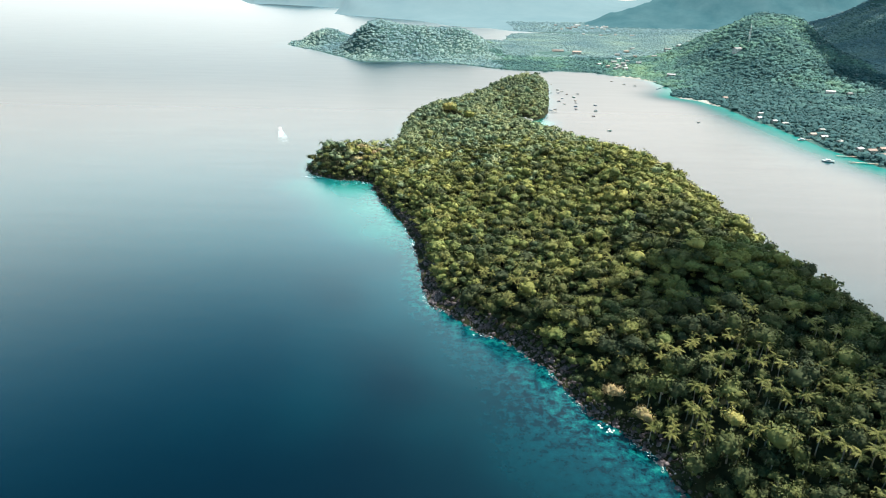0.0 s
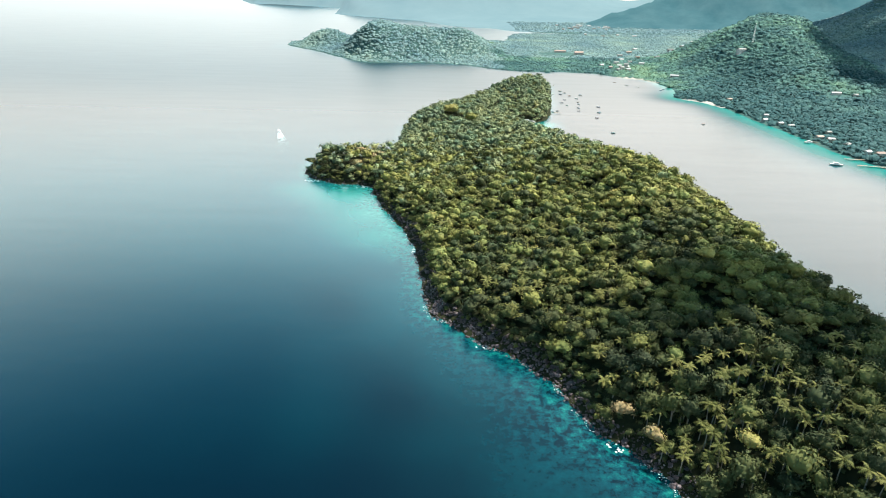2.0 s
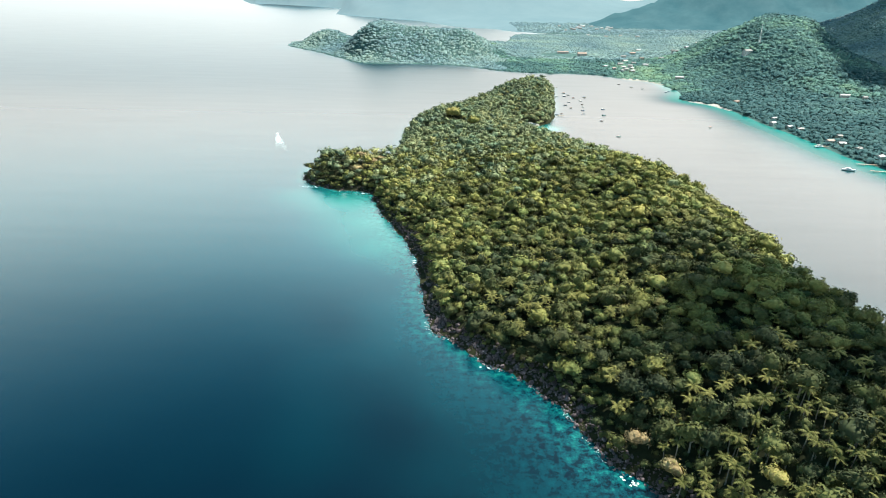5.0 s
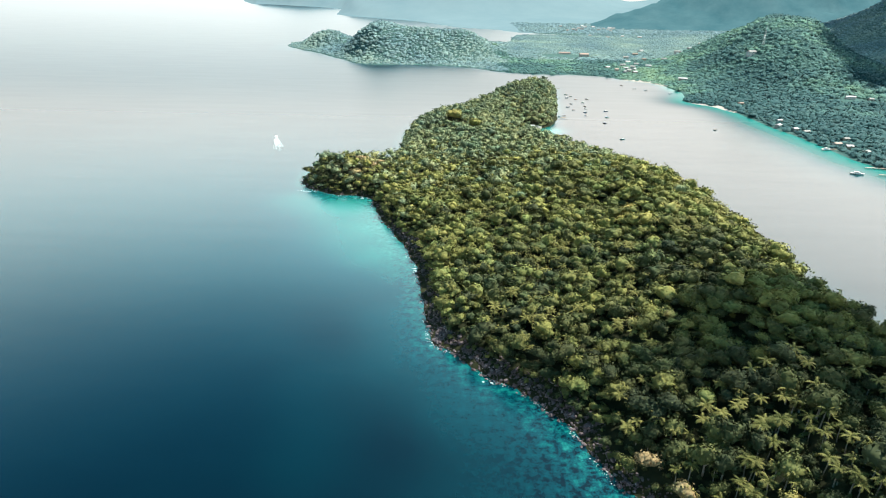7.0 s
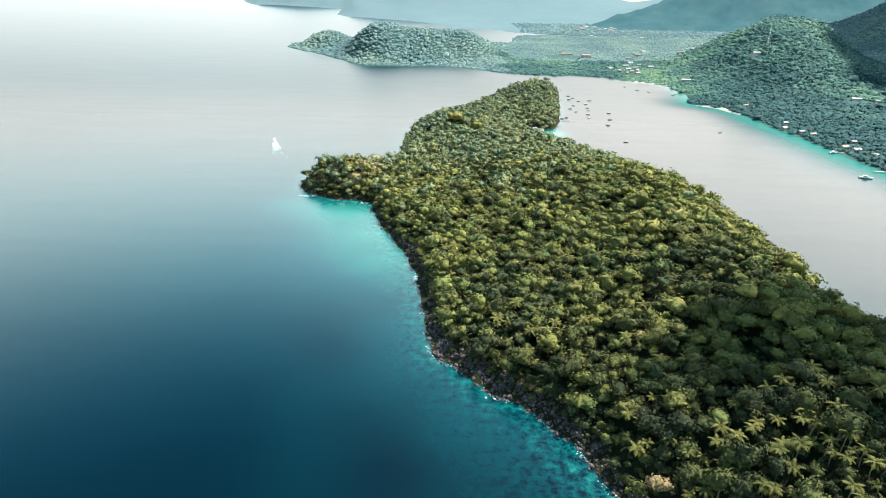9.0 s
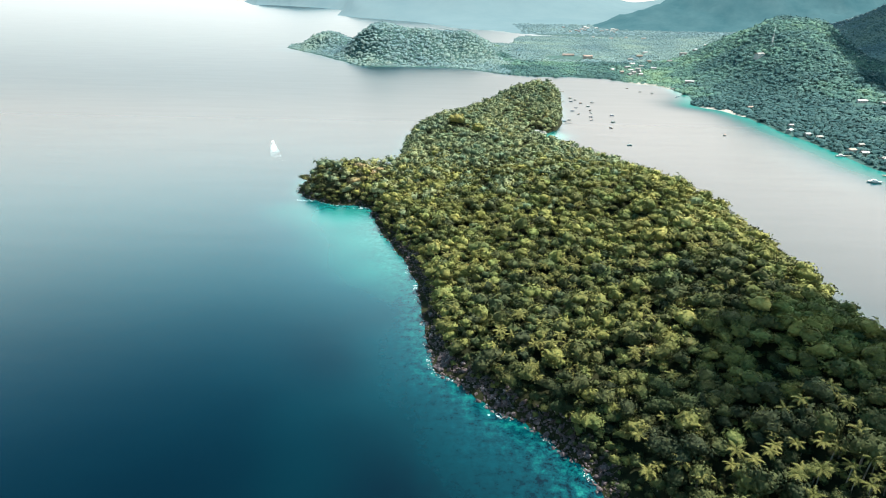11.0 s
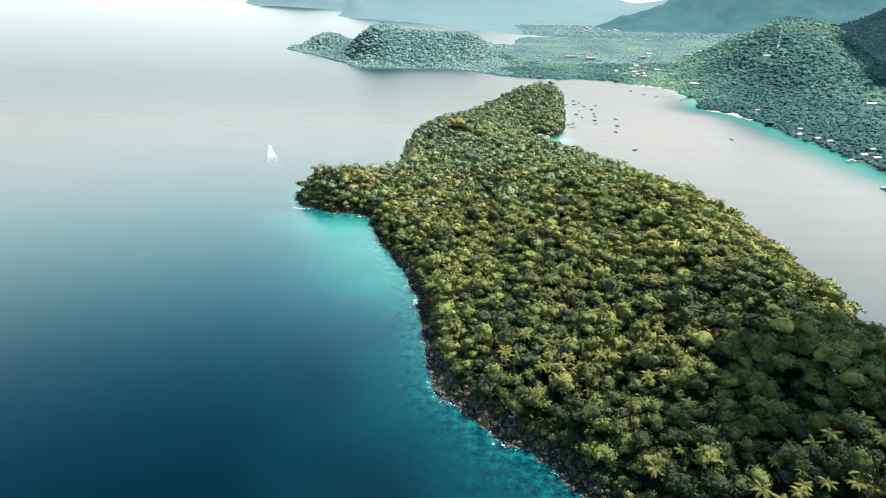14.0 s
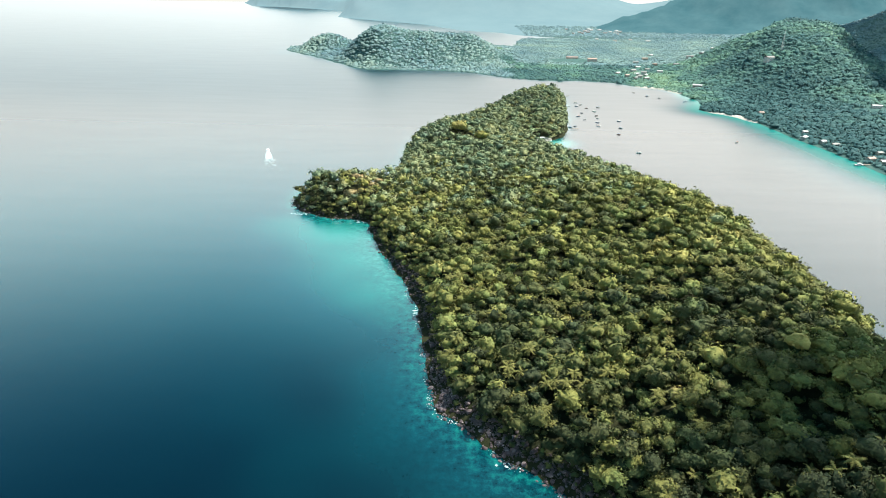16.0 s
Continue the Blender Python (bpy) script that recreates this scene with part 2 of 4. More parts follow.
# ---------------------------------------------------------------- materials
def water_material():
    m, nt, b = principled("sea_water", rough=1.0)
    shallow = attribute(nt, "shallow")
    reef = noise_tex(nt, 0.2, 6, 0.75)
    add = nt.nodes.new("ShaderNodeMath"); add.operation = "MULTIPLY_ADD"
    nt.links.new(reef.outputs[0], add.inputs[0]); add.inputs[1].default_value = 2.6; add.inputs[2].default_value = -1.35
    sc = nt.nodes.new("ShaderNodeMath"); sc.operation = "MULTIPLY"
    nt.links.new(add.outputs[0], sc.inputs[0]); nt.links.new(attribute(nt, "reef"), sc.inputs[1])
    tot = nt.nodes.new("ShaderNodeMath"); tot.operation = "ADD"; tot.use_clamp = True
    nt.links.new(sc.outputs[0], tot.inputs[0]); nt.links.new(shallow, tot.inputs[1])
    r = ramp(nt, [(0.0, (0.0001, 0.0026, 0.0066)), (0.25, (0.0003, 0.027, 0.037)), (0.5, (0.003, 0.082, 0.078)), (0.75, (0.022, 0.155, 0.135)), (1.0, (0.10, 0.22, 0.19))])
    nt.links.new(tot.outputs[0], r.inputs[0])
    nt.links.new(r.outputs[0], b.inputs["Base Color"])
    b.inputs["Specular IOR Level"].default_value = 0.0
    w1, w2 = noise_tex(nt, 0.5, 4, 0.65), noise_tex(nt, 0.09, 3, 0.6)
    h = nt.nodes.new("ShaderNodeMath"); h.operation = "MULTIPLY_ADD"
    nt.links.new(w2.outputs[0], h.inputs[0]); h.inputs[1].default_value = 1.8
    nt.links.new(w1.outputs[0], h.inputs[2])
    bump(nt, b, h.outputs[0], 0.11, 0.4)
    # small waves spread the mirrored sky; its cut by the mainland imitates mirrored dark hills
    gloss, fresnel = nt.nodes.new("ShaderNodeBsdfAnisotropic"), nt.nodes.new("ShaderNodeFresnel")
    gloss.distribution = "BECKMANN"
    gloss.inputs["Color"].default_value = (1, 1, 1, 1)
    fresnel.inputs["IOR"].default_value = 1.33
    nt.links.new(b.inputs["Normal"].links[0].from_socket, gloss.inputs["Normal"])
    mirror_left = nt.nodes.new("ShaderNodeMath"); mirror_left.operation = "MULTIPLY_ADD"
    nt.links.new(attribute(nt, "mirror_cut"), mirror_left.inputs[0]); mirror_left.inputs[1].default_value = -0.85; mirror_left.inputs[2].default_value = 1.0
    ruffle = attribute(nt, "ruffle")
    rough = nt.nodes.new("ShaderNodeMath"); rough.operation = "MULTIPLY_ADD"
    nt.links.new(ruffle, rough.inputs[0]); rough.inputs[1].default_value = 0.10; rough.inputs[2].default_value = 0.25
    nt.links.new(rough.outputs[0], gloss.inputs["Roughness"])
    wave = nt.nodes.new("ShaderNodeMath"); wave.operation = "MULTIPLY_ADD"
    nt.links.new(ruffle, wave.inputs[0]); wave.inputs[1].default_value = -0.34; wave.inputs[2].default_value = 1.0
    share = nt.nodes.new("ShaderNodeMath"); share.operation = "MULTIPLY"
    nt.links.new(fresnel.outputs[0], share.inputs[0]); nt.links.new(mirror_left.outputs[0], share.inputs[1])
    open_sea = nt.nodes.new("ShaderNodeMath"); open_sea.operation = "MULTIPLY"
    nt.links.new(share.outputs[0], open_sea.inputs[0]); nt.links.new(wave.outputs[0], open_sea.inputs[1])
    # cat's paws: long pale and dark streaks where the breeze touches the water
    tc, stretch, streak = nt.nodes.new("ShaderNodeTexCoord"), nt.nodes.new("ShaderNodeMapping"), nt.nodes.new("ShaderNodeTexNoise")
    stretch.inputs["Scale"].default_value = (0.008, 0.045, 1)
    stretch.inputs["Rotation"].default_value = (0, 0, 0.12)
    streak.inputs["Scale"].default_value, streak.inputs["Detail"].default_value, streak.inputs["Roughness"].default_value = 1.0, 6.0, 0.65
    nt.links.new(tc.outputs["Object"], stretch.inputs[0]); nt.links.new(stretch.outputs[0], streak.inputs["Vector"])
    paws = nt.nodes.new("ShaderNodeMapRange")
    nt.links.new(streak.outputs[0], paws.inputs["Value"])
    for key, v in (("From Min", 0.3), ("From Max", 0.7), ("To Min", 0.96), ("To Max", 1.03)):
        paws.inputs[key].default_value = v
    share = nt.nodes.new("ShaderNodeMath"); share.operation = "MULTIPLY"
    nt.links.new(open_sea.outputs[0], share.inputs[0]); nt.links.new(paws.outputs[0], share.inputs[1])
    both = nt.nodes.new("ShaderNodeMixShader")
    nt.links.new(share.outputs[0], both.inputs[0]); nt.links.new(b.outputs[0], both.inputs[1]); nt.links.new(gloss.outputs[0], both.inputs[2])
    nt.links.new(both.outputs[0], nt.nodes["Material Output"].inputs["Surface"])
    return m


def leaf_material(name, stops, rough=0.7, grain=0.9, each=False, vary=1.0):
    """Foliage: tone runs from tree to tree, and each spray differs a little."""
    m, nt, b = principled(name, rough=rough)
    b.inputs["Specular IOR Level"].default_value = 0.04
    tone = attribute(nt, "tone")
    if each:
        info, span = nt.nodes.new("ShaderNodeObjectInfo"), nt.nodes.new("ShaderNodeMapRange")
        nt.links.new(info.outputs["Random"], span.inputs["Value"])
        span.inputs["To Min"].default_value, span.inputs["To Max"].default_value = 0.0, 0.34
        tone = span.outputs[0]
    geo = nt.nodes.new("ShaderNodeNewGeometry")
    k = nt.nodes.new("ShaderNodeMath"); k.operation = "MULTIPLY_ADD"
    nt.links.new(geo.outputs["Random Per Island"], k.inputs[0]); k.inputs[1].default_value = 0.14 * vary
    nt.links.new(tone, k.inputs[2])
    fine = noise_tex(nt, grain, 4, 0.7)
    k2 = nt.nodes.new("ShaderNodeMath"); k2.operation = "MULTIPLY_ADD"
    nt.links.new(fine.outputs[0], k2.inputs[0]); k2.inputs[1].default_value = 0.5 * vary
    nt.links.new(k.outputs[0], k2.inputs[2])
    k3 = nt.nodes.new("ShaderNodeMath"); k3.operation = "SUBTRACT"; k3.inputs[1].default_value = 0.29 * vary
    nt.links.new(k2.outputs[0], k3.inputs[0])
    r = ramp(nt, stops)
    nt.links.new(k3.outputs[0], r.inputs[0])
    kinds = noise_tex(nt, 0.055, 3, 0.6)
    hue = ramp(nt, [(0.36, (0.86, 1.0, 1.12)), (0.5, (1.03, 1.01, 1.04)), (0.64, (1.12, 1.03, 1.02))])
    nt.links.new(kinds.outputs[0], hue.inputs[0])
    nt.links.new(mixrgb(nt, r.outputs[0], hue.outputs[0], 1.0 if vary > 0.6 else 0.4, "MULTIPLY"), b.inputs["Base Color"])
    bump(nt, b, fine.outputs[0], 0.8, 0.5)
    return m


def earth_material(name, a, c, scale):
    m, nt, b = principled(name, rough=0.95)
    b.inputs["Specular IOR Level"].default_value = 0.03
    n = noise_tex(nt, scale, 6, 0.6)
    r = ramp(nt, [(0.35, a), (0.65, c)])
    nt.links.new(n.outputs[0], r.inputs[0])
    nt.links.new(r.outputs[0], b.inputs["Base Color"])
    bump(nt, b, n.outputs[0], 0.6, 0.6)
    return m


LEAVES = [(0.0, (0.023, 0.031, 0.017)), (0.28, (0.055, 0.064, 0.025)), (0.52, (0.114, 0.122, 0.037)), (0.72, (0.165, 0.170, 0.050)), (0.88, (0.205, 0.192, 0.062)), (1.0, (0.205, 0.158, 0.08))]
WATER = water_material()
FOLIAGE = leaf_material("island_foliage", LEAVES)
# aerial haze is mixed into these blue-green leaf colours
WOODS = leaf_material("hazed_mainland_foliage", [(0.0, (0.024, 0.064, 0.066)), (0.2, (0.038, 0.088, 0.086)), (0.4, (0.062, 0.130, 0.106)), (0.75, (0.108, 0.184, 0.116)), (1.0, (0.142, 0.198, 0.106))], vary=0.4)
SOIL = earth_material("forest_floor", (0.010, 0.013, 0.007), (0.024, 0.026, 0.013), 0.2)


def haze_glow_material(name, a, c, glow, scale):
    """Ranges and plain far off; their haze is painted on as an emission glow."""
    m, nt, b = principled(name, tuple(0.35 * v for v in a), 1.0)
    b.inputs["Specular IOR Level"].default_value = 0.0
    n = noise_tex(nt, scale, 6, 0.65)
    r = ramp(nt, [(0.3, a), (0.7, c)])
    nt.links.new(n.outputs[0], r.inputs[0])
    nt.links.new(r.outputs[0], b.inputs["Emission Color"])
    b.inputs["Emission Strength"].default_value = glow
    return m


# emission stands in for haze: paler far range, deeper nearer ridge
DISTANCE = haze_glow_material("haze_glow_distance", (0.100, 0.160, 0.180), (0.140, 0.200, 0.212), 0.85, 0.0035)
MOUNTAIN = haze_glow_material("haze_glow_mountain", (0.030, 0.078, 0.092), (0.062, 0.120, 0.132), 0.85, 0.010)
# leaf colours paled and blued to carry the haze of distance
HAZE_WOODS = leaf_material("hazed_far_foliage", [(0.0, (0.080, 0.138, 0.152)), (0.4, (0.116, 0.182, 0.176)), (0.75, (0.160, 0.225, 0.186)), (1.0, (0.190, 0.235, 0.180))], grain=0.3, vary=0.3)
TREE_LEAF = leaf_material("tree_foliage", LEAVES, each=True)
# greyed, lighter leaf colours that stand in for haze over the far point
POINT_LEAF = leaf_material("hazed_point_foliage", [(0.0, (0.076, 0.102, 0.066)), (0.3, (0.114, 0.144, 0.078)), (0.55, (0.154, 0.180, 0.090)), (0.75, (0.190, 0.206, 0.096)), (0.9, (0.19, 0.190, 0.08)), (1.0, (0.20, 0.16, 0.09))], vary=0.65)
# floor lightened and blued to match, haze in its colour too
LAND = earth_material("hazed_mainland_floor", (0.032, 0.072, 0.070), (0.055, 0.102, 0.090), 0.12)

# ---------------------------------------------------------------- ground and sea
ix, iy = np.arange(-175, 300, 5.0), np.arange(60, 1290, 5.0)
gx, gy = np.meshgrid(ix, iy)
ih, idist = island_ground(gx, gy)
island_height = height_at(ih, ix, iy)
tagged(new("ground_island", sheet("ground_island", ix, iy, ih, SOIL, keep=idist > -25)), "dark forest soil and rock of the wooded island", "ground", kind="structure")

mx = np.concatenate([np.arange(-1500, -500, 40.0), np.arange(-500, 1100, 16.0), np.arange(1100, 2951, 50.0)])
my = np.concatenate([np.arange(500, 2100, 16.0), np.arange(2100, 2800, 25.0), np.arange(2800, 4941, 40.0)])
gx, gy = np.meshgrid(mx, my)
mh, mdist = mainland_ground(gx, gy)
mainland_height = height_at(mh, mx, my)
far_land = gy.ravel() > 2460
tagged(new("ground_mainland", sheet("ground_mainland", mx, my, mh, LAND, keep=(mdist > -60) & ~far_land)), "green hills and flat land of the far coast", "ground", kind="structure")
tagged(new("backdrop", sheet("backdrop", mx, my, mh - 0.5, DISTANCE, keep=(mdist > -60) & (gy.ravel() > 2400))), "far mountains and plain with their haze painted as a glow", "mountains", kind="structure")
rx, ry = np.arange(400, 2400, 25.0), np.arange(2300, 3700, 25.0)
gx, gy = np.meshgrid(rx, ry)
gx, gy = gx.ravel(), gy.ravel()
rise = sum(a * np.exp(-((gx - cx) / wx) ** 2 - ((gy - cy) / wy) ** 2) for cx, cy, wx, wy, a in RANGE)
rise = rise * (1 + 0.16 * lumps(gx, gy, 110, 41) + 0.10 * lumps(gx, gy, 45, 43)) - 6.0
tagged(new("ground_mountain", sheet("ground_mountain", rx, ry, rise, MOUNTAIN, keep=rise > -5.0)), "wooded mountain ridge behind the plain, its haze painted as a glow", "mountains", kind="structure")

sx = np.concatenate([np.arange(-3600, -400, 100.0), np.arange(-400, 640, 8.0), np.arange(640, 3401, 120.0)])
sy = np.concatenate([np.arange(-900, 60, 80.0), np.arange(60, 1300, 8.0), np.arange(1300, 2000, 25.0), np.arange(2000, 4961, 80.0)])
gx, gy = np.meshgrid(sx, sy)
di, dm = -inland(gx, gy, shore), -inland(gx, gy, coast)
gx, gy = gx.ravel(), gy.ravel()
shelf = 9 + 40 * np.exp(-((gy - 230) / 90) ** 2) * (gx < 150) + 24 * np.exp(-((gy - 365) / 85) ** 2)
shelf = shelf * (1 + 0.4 * lumps(gx, gy, 45, 3))
shallow = 0.29 * np.exp(-(np.maximum(di, 0) / np.maximum(shelf, 4)) ** 1.3) + 0.1 * np.exp(-np.maximum(di, 0) / 6)
lagoon = np.exp(-(np.maximum(di, 0) / 68) ** 1.8) * ease((gy - 360) / 130) * ease((640 - gy) / 60) * (gx < 60) * ease((gx + 205) / 90)
sand_bed = np.exp(-((gx + 84) / 26) ** 2 - ((gy - 578) / 22) ** 2)
shallow = np.maximum(shallow, 0.45 * lagoon * (1 + 0.15 * lumps(gx, gy, 30, 8)) + 0.2 * sand_bed)
sandy = 32 + 22 * np.exp(-((gy - 800) / 220) ** 2)
shallow = np.maximum(shallow, (0.25 + 0.37 * ease((1400 - gy) / 150)) * np.exp(-(np.maximum(dm, 0) / (10 + (sandy - 10) * ease((1330 - gy) / 170))) ** 1.6))
# water colour paled northward, standing in for brightening at grazing view, not depth
bank = 0.22 * ease((gy - 275 + 0.1 * gx + 40 * lumps(gx, gy, 160, 12)) / 330) * (0.25 + 0.75 * ease((120 - gx) / 150)) * (0.2 + 0.8 * ease((1050 - gy) / 550))
shallow = np.maximum(shallow, 0) + bank * (1 - np.clip(shallow, 0, 1))
shallow = np.maximum(shallow, 0.9 * np.exp(-((gx - 132) / 22) ** 2 - ((gy - 892) / 26) ** 2))
reef = (0.65 + 0.5 * np.exp(-((gy - 245) / 50) ** 2)) * np.exp(-(np.maximum(di, 0) / (13 + 16 * np.exp(-((gy - 235) / 80) ** 2))) ** 1.5)
tagged(new("water", sheet("water", sx, sy, np.zeros(len(gx)), WATER, {"shallow": shallow, "reef": reef, "ruffle": 1 / (1 + np.exp(-(gy - 1080) / 95)), "mirror_cut": np.exp(-(np.maximum(dm, 0) / 44) ** 2) * ease((1300 - gy) / 200)})), "deep blue sea turning turquoise over the shallows", "sea", kind="structure")


# ---------------------------------------------------------------- trees
def ball(detail):
    """An icosphere: corners and triangles."""
    bm = bmesh.new()
    bmesh.ops.create_icosphere(bm, subdivisions=detail, radius=1.0)
    v = np.array([q.co[:] for q in bm.verts])
    f = np.array([[q.index for q in t.verts] for t in bm.faces])
    bm.free()
    return v, f


def crown(seed, detail, puffs, sprays, size):
    """A leafy crown about one metre wide with its foot at z = 0: lumpy masses of foliage with loose sprays standing off them.
    Gives corners, normals, triangles and a random number for each corner's mass."""
    r = np.random.default_rng(seed)
    v, f = ball(detail)
    keep = (v[f][:, :, 2].max(1) > -0.35)
    f = f[keep]
    boughs = 7
    a, off = r.uniform(0, 6.283, boughs), r.uniform(0.13, 0.34, boughs)
    mid = np.stack([off * np.cos(a), off * np.sin(a), r.uniform(-0.02, 0.24, boughs) - off * 0.35], 1)
    mid[0] = (0, 0, r.uniform(0.0, 0.12))
    wide = r.uniform(0.13, 0.24, boughs)
    wide[0] = 0.26
    d = r.normal(size=(puffs, 3))
    d /= np.linalg.norm(d, axis=1)[:, None]
    lift, tight = r.uniform(0.05, 0.12, puffs), r.uniform(18, 42, puffs)

    def reach(q):
        along = q @ mid.T
        under = along ** 2 - (mid ** 2).sum(1) + wide ** 2
        far = np.where(under > 0, along + np.sqrt(np.maximum(under, 0)), 0.1).max(1)
        return far + (np.exp(tight * (q @ d.T - 1.0)) * lift).max(1)

    def outward(q):
        """The normal of the lumpy surface in the directions q."""
        a = np.cross(q, [0.31, 0.52, 0.79])
        a /= np.linalg.norm(a, axis=1)[:, None]
        b = np.cross(q, a)
        unit = lambda w: w / np.linalg.norm(w, axis=1)[:, None]
        e = 0.08
        da = (reach(unit(q + a * e)) - reach(unit(q - a * e))) / (2 * e)
        db = (reach(unit(q + b * e)) - reach(unit(q - b * e))) / (2 * e)
        return unit(q * reach(q)[:, None] - a * da[:, None] - b * db[:, None])

    core = v * (reach(v) * 0.78 * r.uniform(0.84, 1.10, len(v)))[:, None]
    vn = outward(v)
    n = r.normal(size=(sprays, 3))
    n[:, 2] = np.abs(n[:, 2]) - 0.2
    n /= np.linalg.norm(n, axis=1)[:, None]
    p = n * (reach(n) * r.uniform(0.82, 1.12, sprays))[:, None]
    lump = outward(n)
    face = lump + r.normal(0, 0.42, (sprays, 3))
    face /= np.linalg.norm(face, axis=1)[:, None]
    u = np.cross(face, r.normal(size=(sprays, 3)))
    u /= np.linalg.norm(u, axis=1)[:, None]
    w = np.cross(face, u)
    s = size * r.uniform(0.5, 1.4, sprays)[:, None]
    leaf = np.stack([p - u * s - face * s * 0.3, p - w * s * 0.6, p + u * s - face * s * 0.3, p + w * s * 0.6], 1).reshape(-1, 3)
    soft = lump * 0.8 + face * 0.4
    soft /= np.linalg.norm(soft, axis=1)[:, None]
    q = np.arange(sprays)[:, None] * 4 + len(core)
    tris = np.concatenate([f, q + [0, 1, 2], q + [0, 2, 3]])
    verts = np.concatenate([core, leaf]) * np.array([1, 1, 0.9]) + np.array([0, 0, 0.30])
    return verts, np.concatenate([vn, np.repeat(soft, 4, 0)]), tris


def joined_forest(name, material, spots, heights, widths, tones, bases, shapes, tag, flat=0.0):
    """One mesh of many crowns, each a turned and scaled copy of one of the shapes; flat: how far shading normals lean
    upward, softening contrast to imitate haze.
    """
    verts, norms, tone, faces, count = [], [], [], [], 0
    kind = rng.integers(0, len(shapes), len(spots))
    turn = rng.uniform(0, 2 * np.pi, len(spots))
    for i, (s, n, f) in enumerate(shapes):
        n = n + np.array([0, 0, flat])
        n = n / np.linalg.norm(n, axis=1)[:, None]
        w = np.nonzero(kind == i)[0]
        c, sn = np.cos(turn[w])[:, None], np.sin(turn[w])[:, None]
        x = (s[:, 0] * c - s[:, 1] * sn) * widths[w][:, None] + spots[w, 0][:, None]
        y = (s[:, 0] * sn + s[:, 1] * c) * widths[w][:, None] + spots[w, 1][:, None]
        z = s[:, 2] * heights[w][:, None] + bases[w][:, None]
        verts.append(np.stack([x, y, z], -1).reshape(-1, 3))
        norms.append(np.stack([n[:, 0] * c - n[:, 1] * sn, n[:, 0] * sn + n[:, 1] * c, np.repeat(n[None, :, 2], len(w), 0)], -1).reshape(-1, 3))
        tone.append(np.repeat(tones[w], len(s)))
        faces.append((f[None] + (np.arange(len(w)) * len(s))[:, None, None]).reshape(-1, 3) + count)
        count += len(w) * len(s)
    return tagged(new(name, surface(name, np.concatenate(verts), np.concatenate(faces), material, {"tone": np.concatenate(tone)}, True, np.concatenate(norms))), *tag, kind="stuff")


def scatter(x0, x1, y0, y1, step, jitter=0.42):
    x, y = np.meshgrid(np.arange(x0, x1, step), np.arange(y0, y1, step))
    x = x + (np.arange(x.shape[0]) % 2)[:, None] * step / 2
    return x.ravel() + rng.uniform(-jitter, jitter, x.size) * step, y.ravel() + rng.uniform(-jitter, jitter, x.size) * step


x, y = scatter(-150, 270, 120, 1260, 5.0)
d = inland(x, y, shore)
open_shore = (5.5 * np.exp(-((y - 345) / 55) ** 2) + 4.0 * np.exp(-((y - 465) / 85) ** 2)) * (x < 80)
ok = (d > 2.2 + open_shore) & (rng.random(len(x)) > 0.06)
x, y, d = x[ok], y[ok], d[ok]
zone = lumps(x, y, 70, 21) * 0.17 + lumps(x, y, 22, 23) * 0.10
# tones rise past y = 360 to stand in for haze; near slope painted darker
tones = np.clip(0.31 - 0.09 * ease((340 - y) / 80) + zone + rng.normal(0, 0.14, len(x)) + 0.15 * ease((y - 360) / 160) - 0.09 * ease((y - 620) / 160) + 0.46 * np.exp(-((x + 80) / 24) ** 2 - ((y - 652) / 26) ** 2) - 0.30 * np.exp(-((x + 125) / 22) ** 2 - ((y - 648) / 30) ** 2) + 0.08 * np.exp(-((x - 160) / 45) ** 2 - ((y - 440) / 55) ** 2), 0, 0.85)
widths = rng.choice([6.5, 8.0, 10.0, 12.0, 15.0], len(x), p=[0.22, 0.26, 0.24, 0.17, 0.11]) * rng.uniform(0.85, 1.15, len(x)) * np.where(d < 10, 0.85, 1)
heights = widths * rng.uniform(0.8, 1.15, len(x))
bases = island_height(x, y) + rng.uniform(0.0, 7.5, len(x)) * ease(d / 14) + 0.8
shapes = [crown(s, 2, 30, 80, 0.062) for s in range(8)]
rich_shapes = [crown(100 + s, 2, 34, 180, 0.052) for s in range(6)]
far_shapes = [crown(20 + s, 1, 16, 48, 0.08) for s in range(6)]
crown_label = ("dense tropical trees in mixed greens covering the island", "forest")
open_ground = clear_of_houses(x, y)
palmy = ((lumps(x, y, 40, 51) > 0.28) & (rng.random(len(x)) < 0.3)) | (rng.random(len(x)) < 0.02) | ((np.hypot((x - 135) / 48, (y - 236) / 46) < 1) & (rng.random(len(x)) < 0.36)) | ((np.hypot((x - 45) / 26, (y - 345) / 34) < 1) & (rng.random(len(x)) < 0.3)) | ((np.hypot((x + 85) / 30, (y - 660) / 28) < 1) & (rng.random(len(x)) < 0.25))
near = (y < 262) & (x > 60) & (x < 212) & (y > 170)
island_trees = np.stack([x, y, bases, heights, widths, tones], 1)
